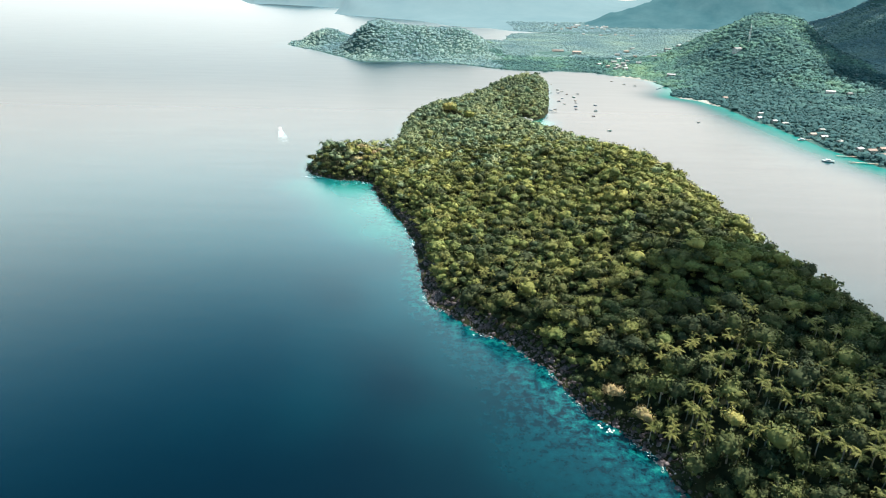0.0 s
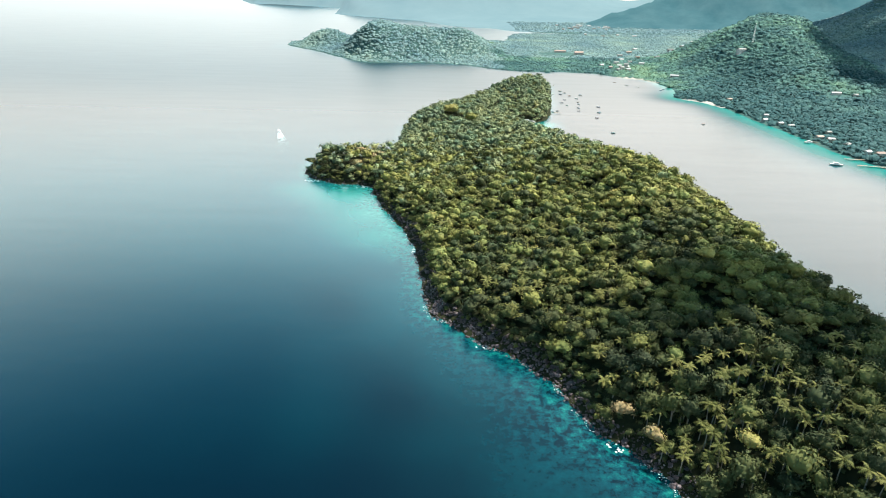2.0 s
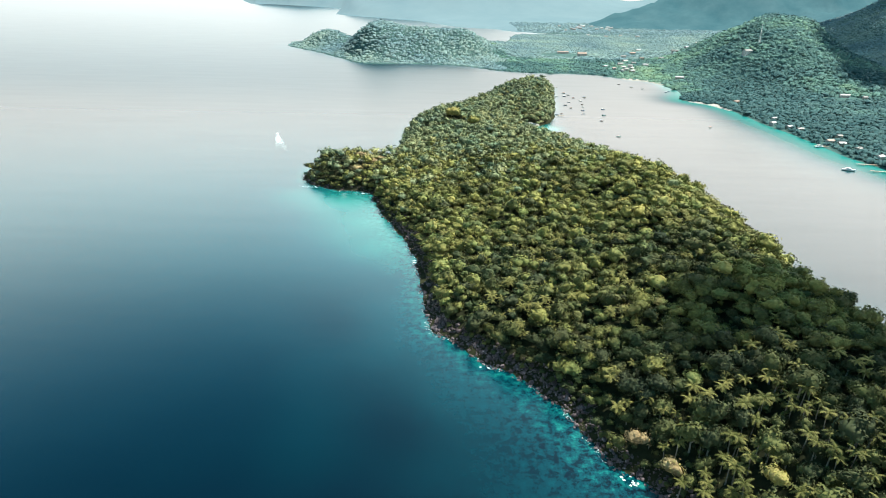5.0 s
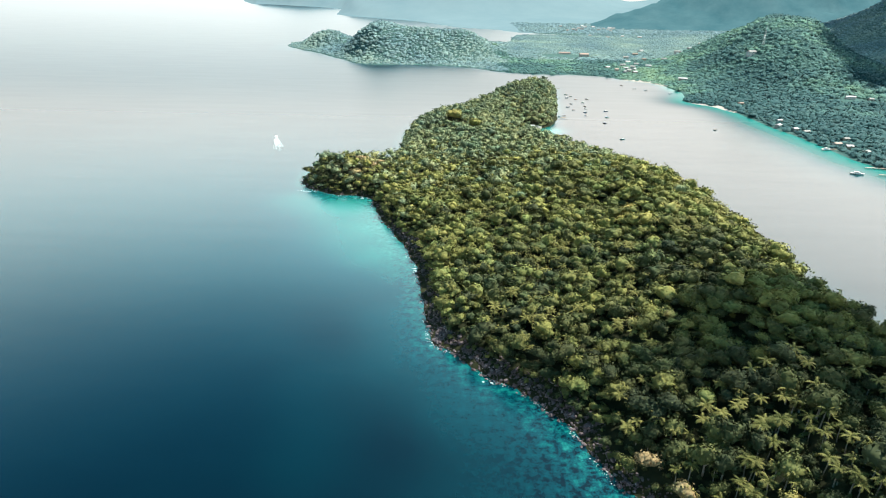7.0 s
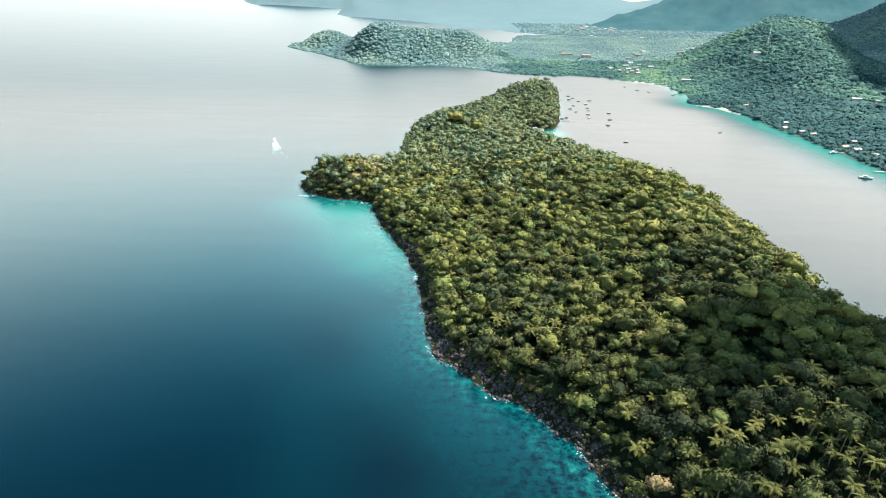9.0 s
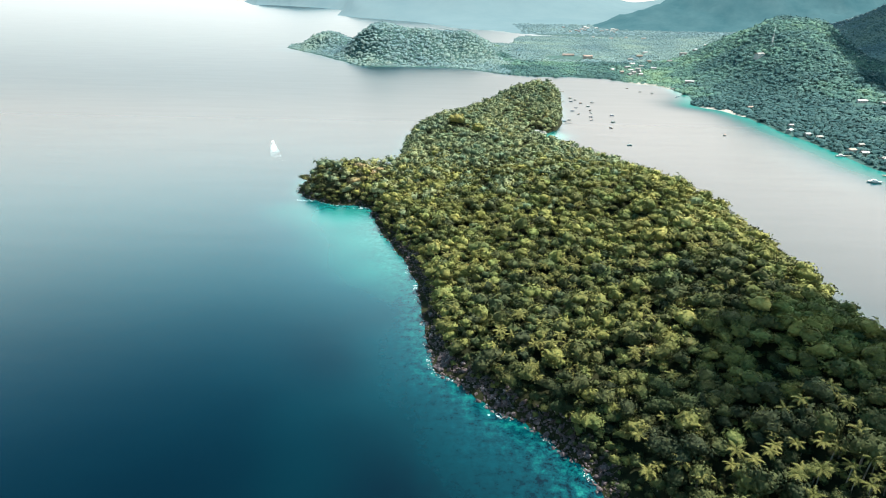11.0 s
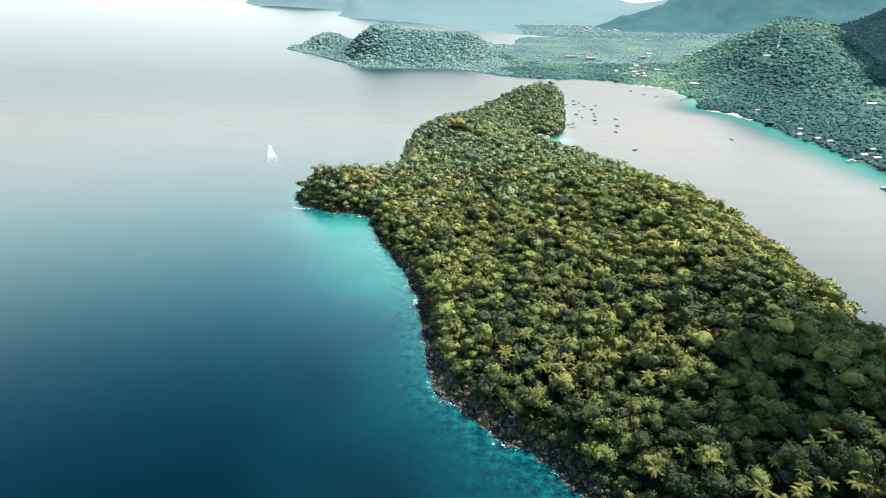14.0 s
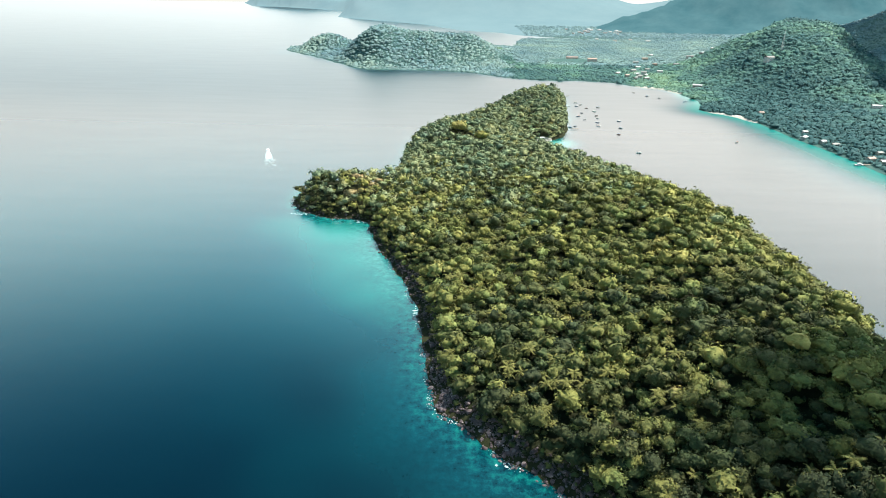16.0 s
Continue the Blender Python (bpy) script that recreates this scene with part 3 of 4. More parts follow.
# single trees that stand out by their colour: x, y, width, height, tone
MARKED = [(-88, 657, 15, 11, 1.12), (-75, 648, 13, 10, 1.06), (-70, 664, 12, 9, 1.0), (81, 247, 12, 10, 1.12), (91, 232, 11, 11, 0.93), (122, 213, 13, 11, 0.80), (6, 849, 25, 25, 0.78), (31, 822, 21, 20, 0.56), (110, 268, 12, 10, 0.72), (26, 420, 13, 11, 0.78), (-90, 628, 16, 10, 0.95),
          (10, 442, 12, 10, 0.92), (60, 400, 12, 10, 0.84), (95, 330, 10, 9, 0.9), (128, 410, 15, 11, 0.70), (70, 520, 14, 11, 0.68), (-46, 858, 13, 11, 0.42), (110, 690, 14, 11, 0.86), (50, 470, 14, 11, 0.7), (221, 394, 9, 14, 0.12), (213, 479, 9, 13, 0.16), (226, 350, 8, 11, 0.2), (-140, 655, 14, 11, 0.1)]
marked = np.array(MARKED)
marked_bases = island_height(marked[:, 0], marked[:, 1]) + 4.5
for mark in MARKED:
    open_ground &= np.hypot(x - mark[0], y - mark[1] - 1.0) > mark[2] * 0.5
# share of trees in the haze-tinted colours grows with distance
hazed = rng.random(len(x)) < ease((y - 470) / 330)
for material, part_of, kinds in ((FOLIAGE, ~hazed & ~near & (y < 340), rich_shapes), (FOLIAGE, ~hazed & (y >= 340) & (y < 600), shapes), (FOLIAGE, ~hazed & (y >= 600), far_shapes), (POINT_LEAF, hazed, far_shapes)):
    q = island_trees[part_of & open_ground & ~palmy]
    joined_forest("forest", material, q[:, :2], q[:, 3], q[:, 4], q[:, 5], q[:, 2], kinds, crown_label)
bx, by = scatter(-150, 270, 150, 900, 4.6)
bd = inland(bx, by, shore)
ok = (bd > 1.5 + (4.5 * np.exp(-((by - 345) / 55) ** 2) + 3.5 * np.exp(-((by - 465) / 85) ** 2)) * (bx < 80)) & (rng.random(len(bx)) < np.where((bd < 14) | (by < 290), 0.9, np.where(by < 470, 0.7, 0.3))) & clear_of_houses(bx, by)
bx, by = bx[ok], by[ok]
bw = rng.uniform(3.0, 6.2, len(bx))
joined_forest("undergrowth", FOLIAGE, np.stack([bx, by], 1), bw * 0.9, bw, np.clip(rng.normal(0.25, 0.12, len(bx)), 0, 0.7), island_height(bx, by) - 0.3, [crown(60 + s, 1, 8, 14, 0.11) for s in range(4)], ("low dark green bushes under the island trees", "undergrowth"))

x, y = scatter(-480, 1300, 560, 2350, 6.6)
d = inland(x, y, coast)
field = (np.hypot((x - 290) / 60, (y - 1725) / 45) < 1) | (np.hypot((x - 660) / 36, (y - 1110) / 14) < 1)
behind = ((x > -250) & (x < 100) & (y > 1800) & (y < 2100)) | ((x > 600) & (x < 860) & (y > 1640) & (y < 1900))
ok = (d > 4) & (np.abs(x) < 0.74 * y + 60) & (rng.random(len(x)) > 0.05) & clear_of_houses(x, y) & ~field & ~behind
x, y, d = x[ok], y[ok], d[ok]
# tones drop towards the near shore, where less haze is painted in
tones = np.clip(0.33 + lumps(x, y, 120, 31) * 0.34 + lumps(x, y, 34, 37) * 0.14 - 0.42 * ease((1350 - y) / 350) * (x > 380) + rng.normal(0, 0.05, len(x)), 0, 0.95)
widths = rng.choice([9.5, 11, 13, 15, 18, 23], len(x), p=[0.2, 0.24, 0.22, 0.16, 0.12, 0.06]) * rng.uniform(0.85, 1.15, len(x)) * np.where((y > 1700) & (x > 150), 0.8, 1.0)
bases = mainland_height(x, y) - widths * np.where(y < 1250, 0.14, 0.23)
shapes = [crown(40 + s, 1, 8, 10, 0.09) for s in range(6)]
# trees far enough off to take the haze-tinted leaf colours
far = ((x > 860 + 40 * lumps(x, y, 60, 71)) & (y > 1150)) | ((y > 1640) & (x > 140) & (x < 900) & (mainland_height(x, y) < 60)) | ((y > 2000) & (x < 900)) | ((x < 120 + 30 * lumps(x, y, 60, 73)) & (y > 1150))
for material, where, label in ((WOODS, ~far, "tropical woods covering the mainland shore and hills"), (HAZE_WOODS, far, "far woods on the headland and the plain, paled by painted haze")):
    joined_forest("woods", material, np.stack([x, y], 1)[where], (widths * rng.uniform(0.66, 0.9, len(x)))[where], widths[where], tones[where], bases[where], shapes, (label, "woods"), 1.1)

x, y = scatter(-480, 2100, 1300, 2950, 15)
d = inland(x, y, coast)
ok = (d > 6) & (np.abs(x) < 0.74 * y + 60) & ((x > 1250) | (y > 2320)) & ((y < 2470) | ((x > 260) & (x < 1300) & (rng.random(len(x)) < 0.8))) & clear_of_houses(x, y)
x, y = x[ok], y[ok]
tones = np.clip(0.1 + lumps(x, y, 160, 33) * 0.2 + rng.normal(0, 0.1, len(x)), 0, 0.9)
widths = rng.uniform(16, 24, len(x))
for material, where, label in ((HAZE_WOODS, (x >= 880) & (y < 2470), "woods climbing the mountain slopes, tinted with painted haze"), (HAZE_WOODS, (x < 880) | (y >= 2470), "far woods on the plain by the lagoon, paled by painted haze")):
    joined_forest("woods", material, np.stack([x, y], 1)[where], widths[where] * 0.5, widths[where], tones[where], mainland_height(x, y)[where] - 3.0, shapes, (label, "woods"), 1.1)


# ---------------------------------------------------------------- single trees and palms
def part(name, mesh, parent, label="", place=None):
    """One mesh under a thing or a part."""
    ob = new(name, mesh)
    ob.parent = parent
    if place is not None:
        ob.matrix_local = place
    return tagged(ob, label)


def tube(points, radii, sides=6):
    """Corners and quads of a tapering tube along points."""
    v, f = [], []
    for i, (p, r) in enumerate(zip(points, radii)):
        for k in range(sides):
            a = 2 * math.pi * k / sides
            v.append((p[0] + r * math.cos(a), p[1] + r * math.sin(a), p[2]))
    for i in range(len(points) - 1):
        for k in range(sides):
            f.append((i * sides + k, i * sides + (k + 1) % sides, (i + 1) * sides + (k + 1) % sides, (i + 1) * sides + k))
    return v, f


def merged(pieces):
    v, f = [], []
    for pv, pf in pieces:
        f += [tuple(i + len(v) for i in q) for q in pf]
        v += pv
    return v, f


def bark_material():
    m, nt, b = principled("bark", rough=0.9)
    n = noise_tex(nt, 3.0, 5, 0.6)
    r = ramp(nt, [(0.3, (0.10, 0.08, 0.06)), (0.7, (0.26, 0.23, 0.19))])
    nt.links.new(n.outputs[0], r.inputs[0])
    nt.links.new(r.outputs[0], b.inputs["Base Color"])
    bump(nt, b, n.outputs[0], 0.5, 0.05)
    return m


def palm_material():
    m, nt, b = principled("palm_frond", rough=0.65)
    b.inputs["Specular IOR Level"].default_value = 0.06
    info = nt.nodes.new("ShaderNodeObjectInfo")
    n = noise_tex(nt, 0.4, 3, 0.6)
    add = nt.nodes.new("ShaderNodeMath"); add.operation = "MULTIPLY_ADD"
    nt.links.new(info.outputs["Random"], add.inputs[0]); add.inputs[1].default_value = 0.45
    nt.links.new(n.outputs[0], add.inputs[2])
    r = ramp(nt, [(0.3, (0.030, 0.038, 0.011)), (0.7, (0.062, 0.068, 0.019)), (1.0, (0.120, 0.116, 0.036))])
    nt.links.new(add.outputs[0], r.inputs[0])
    nt.links.new(r.outputs[0], b.inputs["Base Color"])
    return m


BARK, FROND = bark_material(), palm_material()


def tree_prototype(i, leaf):
    """A broad-leaved tree one metre wide and high: trunk with limbs, and a crown."""
    r = random.Random(i)
    root = new("tree")
    pieces = [tube([(0, 0, -0.1), (0.01, 0, 0.2), (0, 0.01, 0.45), (0, 0, 0.72)], [0.035, 0.026, 0.02, 0.008])]
    for k in range(4):
        a, z = r.uniform(0, 6.28), r.uniform(0.3, 0.45)
        pieces.append(tube([(0, 0, z), (0.12 * math.cos(a), 0.12 * math.sin(a), z + 0.14), (0.26 * math.cos(a), 0.26 * math.sin(a), z + 0.26)], [0.015, 0.011, 0.004], 5))
    v, f = merged(pieces)
    part("trunk", surface("trunk", v, f, BARK, smooth=True), root, "grey-brown bark")
    cv, cn, cf = crown(i, 2, 32, 300, 0.047)
    part("crown", surface("crown", cv + np.array([0, 0, 0.28]), cf, leaf, None, True, cn), root)
    return root


def frond_arrays(length, seed):
    """A palm frond along +x: an arching rib with pairs of hanging leaflets."""
    r = random.Random(seed)
    v, f = [], []
    n = 6
    arch = lambda u: (length * u * (1 - 0.12 * u), length * (0.34 * u - 0.62 * u * u))
    for k in range(n):
        u0, u1 = k / n, (k + 1) / n
        (x0, z0), (x1, z1) = arch(u0), arch(u1)
        i = len(v)
        v += [(x0, -0.05, z0), (x0, 0.05, z0), (x1, 0.04, z1), (x1, -0.04, z1)]
        f += [(i, i + 2, i + 1), (i, i + 3, i + 2)]
        reach = length * 0.24 * math.sin(math.pi * min(1, 0.18 + 0.8 * (u0 + u1) / 2)) * r.uniform(0.85, 1.15)
        for side in (-1, 1):
            i = len(v)
            v += [(x0, 0, z0), (x1 + 0.02, 0, z1), ((x0 + x1) / 2 + reach * 0.55, side * reach, (z0 + z1) / 2 - reach * 0.45)]
            f.append((i, i + 2, i + 1) if side < 0 else (i, i + 1, i + 2))
    return np.array(v), np.array(f)


FROND_COUNT = 12


def frond_poses(seed):
    r = random.Random(seed)
    for k in range(FROND_COUNT):
        young = k % 3 == 0
        yield pose(0, 0, 0, 0, 0, 360 * k / FROND_COUNT + r.uniform(-12, 12)) @ pose(0, 0, 0, r.uniform(-20, 20), r.uniform(-38, -15) if young else r.uniform(-8, 25), 0)


def palm_prototype(i):
    """A coconut palm 10 m high with a slightly bowed trunk."""
    r = random.Random(90 + i)
    root = new("coconut_palm")
    bow = r.uniform(-0.8, 0.8)
    stem = [(bow * (u * u - u) * 2, 0, 10 * u) for u in (-0.06, 0.2, 0.45, 0.7, 1.0)]
    v, f = tube(stem, [0.26, 0.2, 0.17, 0.15, 0.13])
    part("trunk", surface("trunk", v, f, BARK, smooth=True), root, "pale ringed trunk")
    fv, ff = frond_arrays(3.5, i)
    me = surface("frond", fv, ff, FROND)
    for m in frond_poses(i):
        part("frond", me, root, place=pose(0, 0, 10) @ m)
    return root


def whole_palm(i):
    """Corners, normals and triangles of a palm's head of fronds, its foot at z = 0 and 10 m below the head."""
    fv, ff = frond_arrays(3.5, i)
    vs, ns, fs = [], [], []
    for m in frond_poses(i):
        q = np.array(m)
        w = fv @ q[:3, :3].T + np.array([0, 0, 10.0])
        fn = np.cross(w[ff[:, 1]] - w[ff[:, 0]], w[ff[:, 2]] - w[ff[:, 0]])
        vn = np.zeros_like(w)
        for k in range(3):
            np.add.at(vn, ff[:, k], fn)
        vn /= np.maximum(np.linalg.norm(vn, axis=1), 1e-9)[:, None]
        fs.append(ff + sum(map(len, vs)))
        vs.append(w)
        ns.append(vn)
    return np.concatenate(vs), np.concatenate(ns), np.concatenate(fs)


tree_kinds = [tree_prototype(i, TREE_LEAF) for i in range(8)]
used_kinds = set()
palm_kinds = [palm_prototype(i) for i in range(3)]
tx, ty = island_trees[:, 0], island_trees[:, 1]
pick = np.nonzero(near & open_ground & ~palmy)[0]
for n, i in enumerate(pick):
    w = island_trees[i, 4]
    m = pose(tx[i], ty[i], float(island_height(tx[i:i + 1], ty[i:i + 1])[0]) - 0.1 * w, 0, 0, rng.uniform(0, 360)) @ Matrix.Diagonal((w, w, island_trees[i, 3] * 1.12, 1))
    k = n % 8
    ob = copy_thing(tree_kinds[k], m) if k in used_kinds else tree_kinds[k]
    used_kinds.add(k)
    ob.matrix_basis = m
    tagged(ob, "broad-leaved tropical tree with a dense rounded green crown", "tree", "trees on the near slope")
joined_forest("forest", FOLIAGE, marked[:, :2], marked[:, 3], marked[:, 2], marked[:, 4], marked_bases, [crown(80 + s, 3, 26, 220, 0.05) for s in range(3)], ("yellowing and rust-brown trees among the green ones", "forest"))
pick = np.nonzero(palmy & (ty > 168) & open_ground)[0]
pick = pick[np.argsort(ty[pick])]
singles, rest = pick[:110], pick[110:]
rest = rest[(ty[rest] < 600) | (rng.random(len(rest)) < 0.5)]
for n, i in enumerate(singles):
    k = rng.uniform(0.85, 1.25)
    m = pose(tx[i], ty[i], float(island_height(tx[i:i + 1], ty[i:i + 1])[0]), rng.uniform(-5, 5), rng.uniform(-5, 5), rng.uniform(0, 360)) @ Matrix.Diagonal((k * 1.1, k * 1.1, k * 0.84, 1))
    kind = palm_kinds[n % 3]
    ob = copy_thing(kind, m) if n >= 3 else kind
    ob.matrix_basis = m
    tagged(ob, "coconut palm with drooping olive-green fronds", "palm tree", "palms on the near slope")
k = rng.uniform(0.8, 1.25, len(rest))
joined_forest("palm_grove", FROND, np.stack([tx, ty], 1)[rest], k * 0.9, k * 1.08, np.zeros(len(rest)), island_height(tx[rest], ty[rest]) + rng.uniform(0, 1.5, len(rest)), [whole_palm(i) for i in range(3)], ("coconut palms scattered among the island trees", "palm grove"))


# ---------------------------------------------------------------- rocks and surf
def rock_material():
    m, nt, b = principled("shore_rock", rough=0.75)
    n, g = noise_tex(nt, 0.9, 6, 0.65), noise_tex(nt, 0.12, 3, 0.5)
    info = nt.nodes.new("ShaderNodeNewGeometry")
    add = nt.nodes.new("ShaderNodeMath"); add.operation = "MULTIPLY_ADD"
    nt.links.new(info.outputs["Random Per Island"], add.inputs[0]); add.inputs[1].default_value = 0.34
    nt.links.new(n.outputs[0], add.inputs[2])
    r = ramp(nt, [(0.3, (0.014, 0.009, 0.011)), (0.7, (0.045, 0.03, 0.034)), (0.88, (0.11, 0.088, 0.092)), (1.0, (0.42, 0.39, 0.395))])
    nt.links.new(add.outputs[0], r.inputs[0])
    nt.links.new(r.outputs[0], b.inputs["Base Color"])
    bump(nt, b, n.outputs[0], 0.8, 0.25)
    return m


def foam_material():
    m, nt, b = principled("surf_foam", (0.8, 0.82, 0.82), 0.6)
    n = noise_tex(nt, 1.5, 5, 0.7)
    r = ramp(nt, [(0.38, (0.12, 0.20, 0.21)), (0.66, (0.52, 0.56, 0.56))])
    nt.links.new(n.outputs[0], r.inputs[0])
    nt.links.new(r.outputs[0], b.inputs["Base Color"])
    return m


ROCK, FOAM = rock_material(), foam_material()


def boulder(seed, detail=2):
    """A squat angular boulder about one metre across: corners, normals, triangles."""
    r = np.random.default_rng(seed)
    v, f = ball(detail)
    cut = r.normal(size=(9, 3))
    cut /= np.linalg.norm(cut, axis=1)[:, None]
    depth = r.uniform(0.5, 0.85, 9)
    over = np.maximum(0, (v @ cut.T) / depth).max(1)
    v = v / np.maximum(over, 1.0)[:, None] * r.uniform(0.92, 1.06, len(v))[:, None] * np.array([0.55, 0.42, 0.36])
    fn = np.cross(v[f[:, 1]] - v[f[:, 0]], v[f[:, 2]] - v[f[:, 0]])
    vn = np.zeros_like(v)
    for k in range(3):
        np.add.at(vn, f[:, k], fn)
    return v, vn / np.linalg.norm(vn, axis=1)[:, None], f


def foam_patch(seed):
    """A low irregular patch of foam about one metre across."""
    r = np.random.default_rng(seed)
    k = 11
    a = np.arange(k) * 2 * np.pi / k
    rim = r.uniform(0.25, 0.6, k)
    v = np.concatenate([[[0, 0, 0.10]], np.stack([rim * 0.6 * np.cos(a), rim * 0.6 * np.sin(a), np.full(k, 0.08)], 1), np.stack([rim * np.cos(a), rim * np.sin(a), np.zeros(k)], 1)])
    i = np.arange(k)
    j = (i + 1) % k
    f = np.concatenate([np.stack([0 * i, 1 + i, 1 + j], 1), np.stack([1 + i, 1 + k + i, 1 + k + j], 1), np.stack([1 + i, 1 + k + j, 1 + j], 1)])
    return v, np.tile([0, 0, 1.0], (len(v), 1)), f


seaward = np.roll(shore, -1, 0) - np.roll(shore, 1, 0)
seaward = np.stack([-seaward[:, 1], seaward[:, 0]], 1) / np.hypot(seaward[:, 0], seaward[:, 1])[:, None]
sample = shore + seaward * 2.0
if np.mean(inland(sample[:, 0], sample[:, 1], shore)) > 0:
    seaward = -seaward
west_side = np.nonzero((shore[:, 0] < 112) & (shore[:, 1] > 178) & (shore[:, 1] < 735) & ((shore[:, 1] < 700) | (shore[:, 0] < -55)))[0]
west_side = west_side[inland(shore[west_side, 0] - 30, shore[west_side, 1] - 8, shore) < 0]


def along_shore(count, low, high, r):
    """Places along the western shore, from low to high metres out to sea."""
    i = r.choice(west_side, count)
    out = r.uniform(low, high, count)[:, None]
    slide = r.uniform(0, 1, count)[:, None]
    return shore[i] * (1 - slide) + shore[(i + 1) % len(shore)] * slide + seaward[i] * out


rr = np.random.default_rng(3)
spots = along_shore(3000, -8.0, 2.6, rr)
bank_rocks = along_shore(4200, -12.0, -3.5, rr)
spots = np.concatenate([spots, bank_rocks[(bank_rocks[:, 1] > 275) & (bank_rocks[:, 1] < 580)]])
size = rr.choice([0.7, 1.0, 1.4, 2.0, 3.0], len(spots), p=[0.3, 0.3, 0.22, 0.13, 0.05]) * rr.uniform(0.8, 1.25, len(spots))
foot = np.maximum(island_height(spots[:, 0], spots[:, 1]), -0.25) + size * 0.08
boulders = [boulder(s) for s in range(6)]
big = np.nonzero((size > 1.25) & (spots[:, 1] < 420))[0][:240]
small = np.setdiff1d(np.arange(len(spots)), big)
joined_forest("shore_rocks", ROCK, spots[small], size[small], size[small], np.zeros(len(small)), foot[small], [boulder(20 + s, 1) for s in range(8)], ("dark wet boulders heaped along the island shore", "rocks"))
boulder_meshes = [surface("boulder", v, f, ROCK, None, False) for v, n, f in boulders]
for n, i in enumerate(big):
    ob = new("boulder", boulder_meshes[n % 6])
    ob.matrix_basis = pose(spots[i, 0], spots[i, 1], foot[i], rr.uniform(-15, 15), rr.uniform(-15, 15), rr.uniform(0, 360)) @ Matrix.Diagonal((size[i], size[i], size[i], 1))
    tagged(ob, "dark purple-brown boulder at the water's edge", "boulder", "boulders on the island shore")

spots = along_shore(900, 0.2, 3.4, rr)
lively = lumps(spots[:, 0], spots[:, 1], 14, 61) > 0.05
spots = spots[lively]
size = rr.uniform(0.25, 0.8, len(spots))
SURF = [(-15, 399, 3.5, 4, 26), (-76, 600, 9, 2.0, 34), (-133, 617, 12, 2.5, 26), (24, 316, 5, 2, 12), (-24, 447, 2, 6, 12), (78, 234, 4, 3, 14)]
extra = np.concatenate([np.stack([rr.normal(x, a / 2, n), rr.normal(y, b / 2, n)], 1) for x, y, a, b, n in SURF])
size = np.concatenate([size, rr.uniform(0.5, 1.6, len(extra))])
spots = np.concatenate([spots, extra])
joined_forest("surf", FOAM, spots, size * 0.8, size, np.zeros(len(spots)), np.full(len(spots), 0.03), [foam_patch(s) for s in range(5)], ("white surf breaking on the shore rocks", "surf"))


# ---------------------------------------------------------------- beaches, boats, houses, piers
def beach(name, xs, ys, height, dist, label):
    tagged(new(name, sheet(name, xs, ys, height + 0.35, SAND, keep=(dist > -1.5) & (dist < 8))), label, "beach", kind="structure")


SAND = earth_material("sand", (0.24, 0.235, 0.205), (0.36, 0.35, 0.315), 0.15)
for x0, x1, y0, y1 in ((385, 470, 1040, 1118), (350, 425, 1290, 1368)):
    xs, ys = np.arange(x0, x1, 3.0), np.arange(y0, y1, 3.0)
    bxx, byy = np.meshgrid(xs, ys)
    beach("beach", xs, ys, mainland_height(bxx.ravel(), byy.ravel()), inland(bxx, byy, coast), "pale sand beach below the mainland woods")
xs, ys = np.arange(98, 128, 2.0), np.arange(884, 912, 2.0)
bxx, byy = np.meshgrid(xs, ys)
beach("beach", xs, ys, island_height(bxx.ravel(), byy.ravel()), inland(bxx, byy, shore), "small pale beach in the island's bay")


def solid(name, rings, material, close=True):
    """A body lofted through rings of corners (all of one length), closed at both ends."""
    n = len(rings[0])
    v = [p for ring in rings for p in ring]
    bm = bmesh.new()
    q = [bm.verts.new(p) for p in v]
    for i in range(len(rings) - 1):
        for k in range(n):
            bm.faces.new((q[i * n + k], q[i * n + (k + 1) % n], q[(i + 1) * n + (k + 1) % n], q[(i + 1) * n + k]))
    bm.faces.new(q[:n][::-1])
    bm.faces.new(q[-n:])
    bmesh.ops.recalc_face_normals(bm, faces=bm.faces)
    me = bpy.data.meshes.new(name)
    bm.to_mesh(me)
    bm.free()
    me.materials.append(material)
    return me


def block(name, w, d, h, material, z=0.0, edge=0.03):
    """A box with small bevelled edges, standing at z."""
    bm = bmesh.new()
    bmesh.ops.create_cube(bm, size=1.0, matrix=Matrix.Translation((0, 0, z + h / 2)) @ Matrix.Diagonal((w, d, h, 1)))
    bmesh.ops.bevel(bm, geom=bm.edges[:], offset=min(edge, w / 5, d / 5, h / 5), segments=1, affect="EDGES")
    me = bpy.data.meshes.new(name)
    bm.to_mesh(me)
    bm.free()
    me.materials.append(material)
    return me


def paint(name, colors, rough=0.5):
    """Weathered paint; the colour differs from object to object."""
    m, nt, b = principled(name, rough=rough)
    info = nt.nodes.new("ShaderNodeObjectInfo")
    r = ramp(nt, [(i / len(colors), c) for i, c in enumerate(colors)], "CONSTANT")
    nt.links.new(info.outputs["Random"], r.inputs[0])
    n = noise_tex(nt, 0.8, 5, 0.65)
    dirt = ramp(nt, [(0.3, (0.6, 0.56, 0.5)), (0.6, (1, 1, 1))])
    nt.links.new(n.outputs[0], dirt.inputs[0])
    nt.links.new(mixrgb(nt, r.outputs[0], dirt.outputs[0], 0.8, "MULTIPLY"), b.inputs["Base Color"])
    return m


HULL = paint("boat_paint", [(0.7, 0.7, 0.68), (0.12, 0.2, 0.3), (0.5, 0.47, 0.4), (0.16, 0.1, 0.07), (0.1, 0.24, 0.22)])
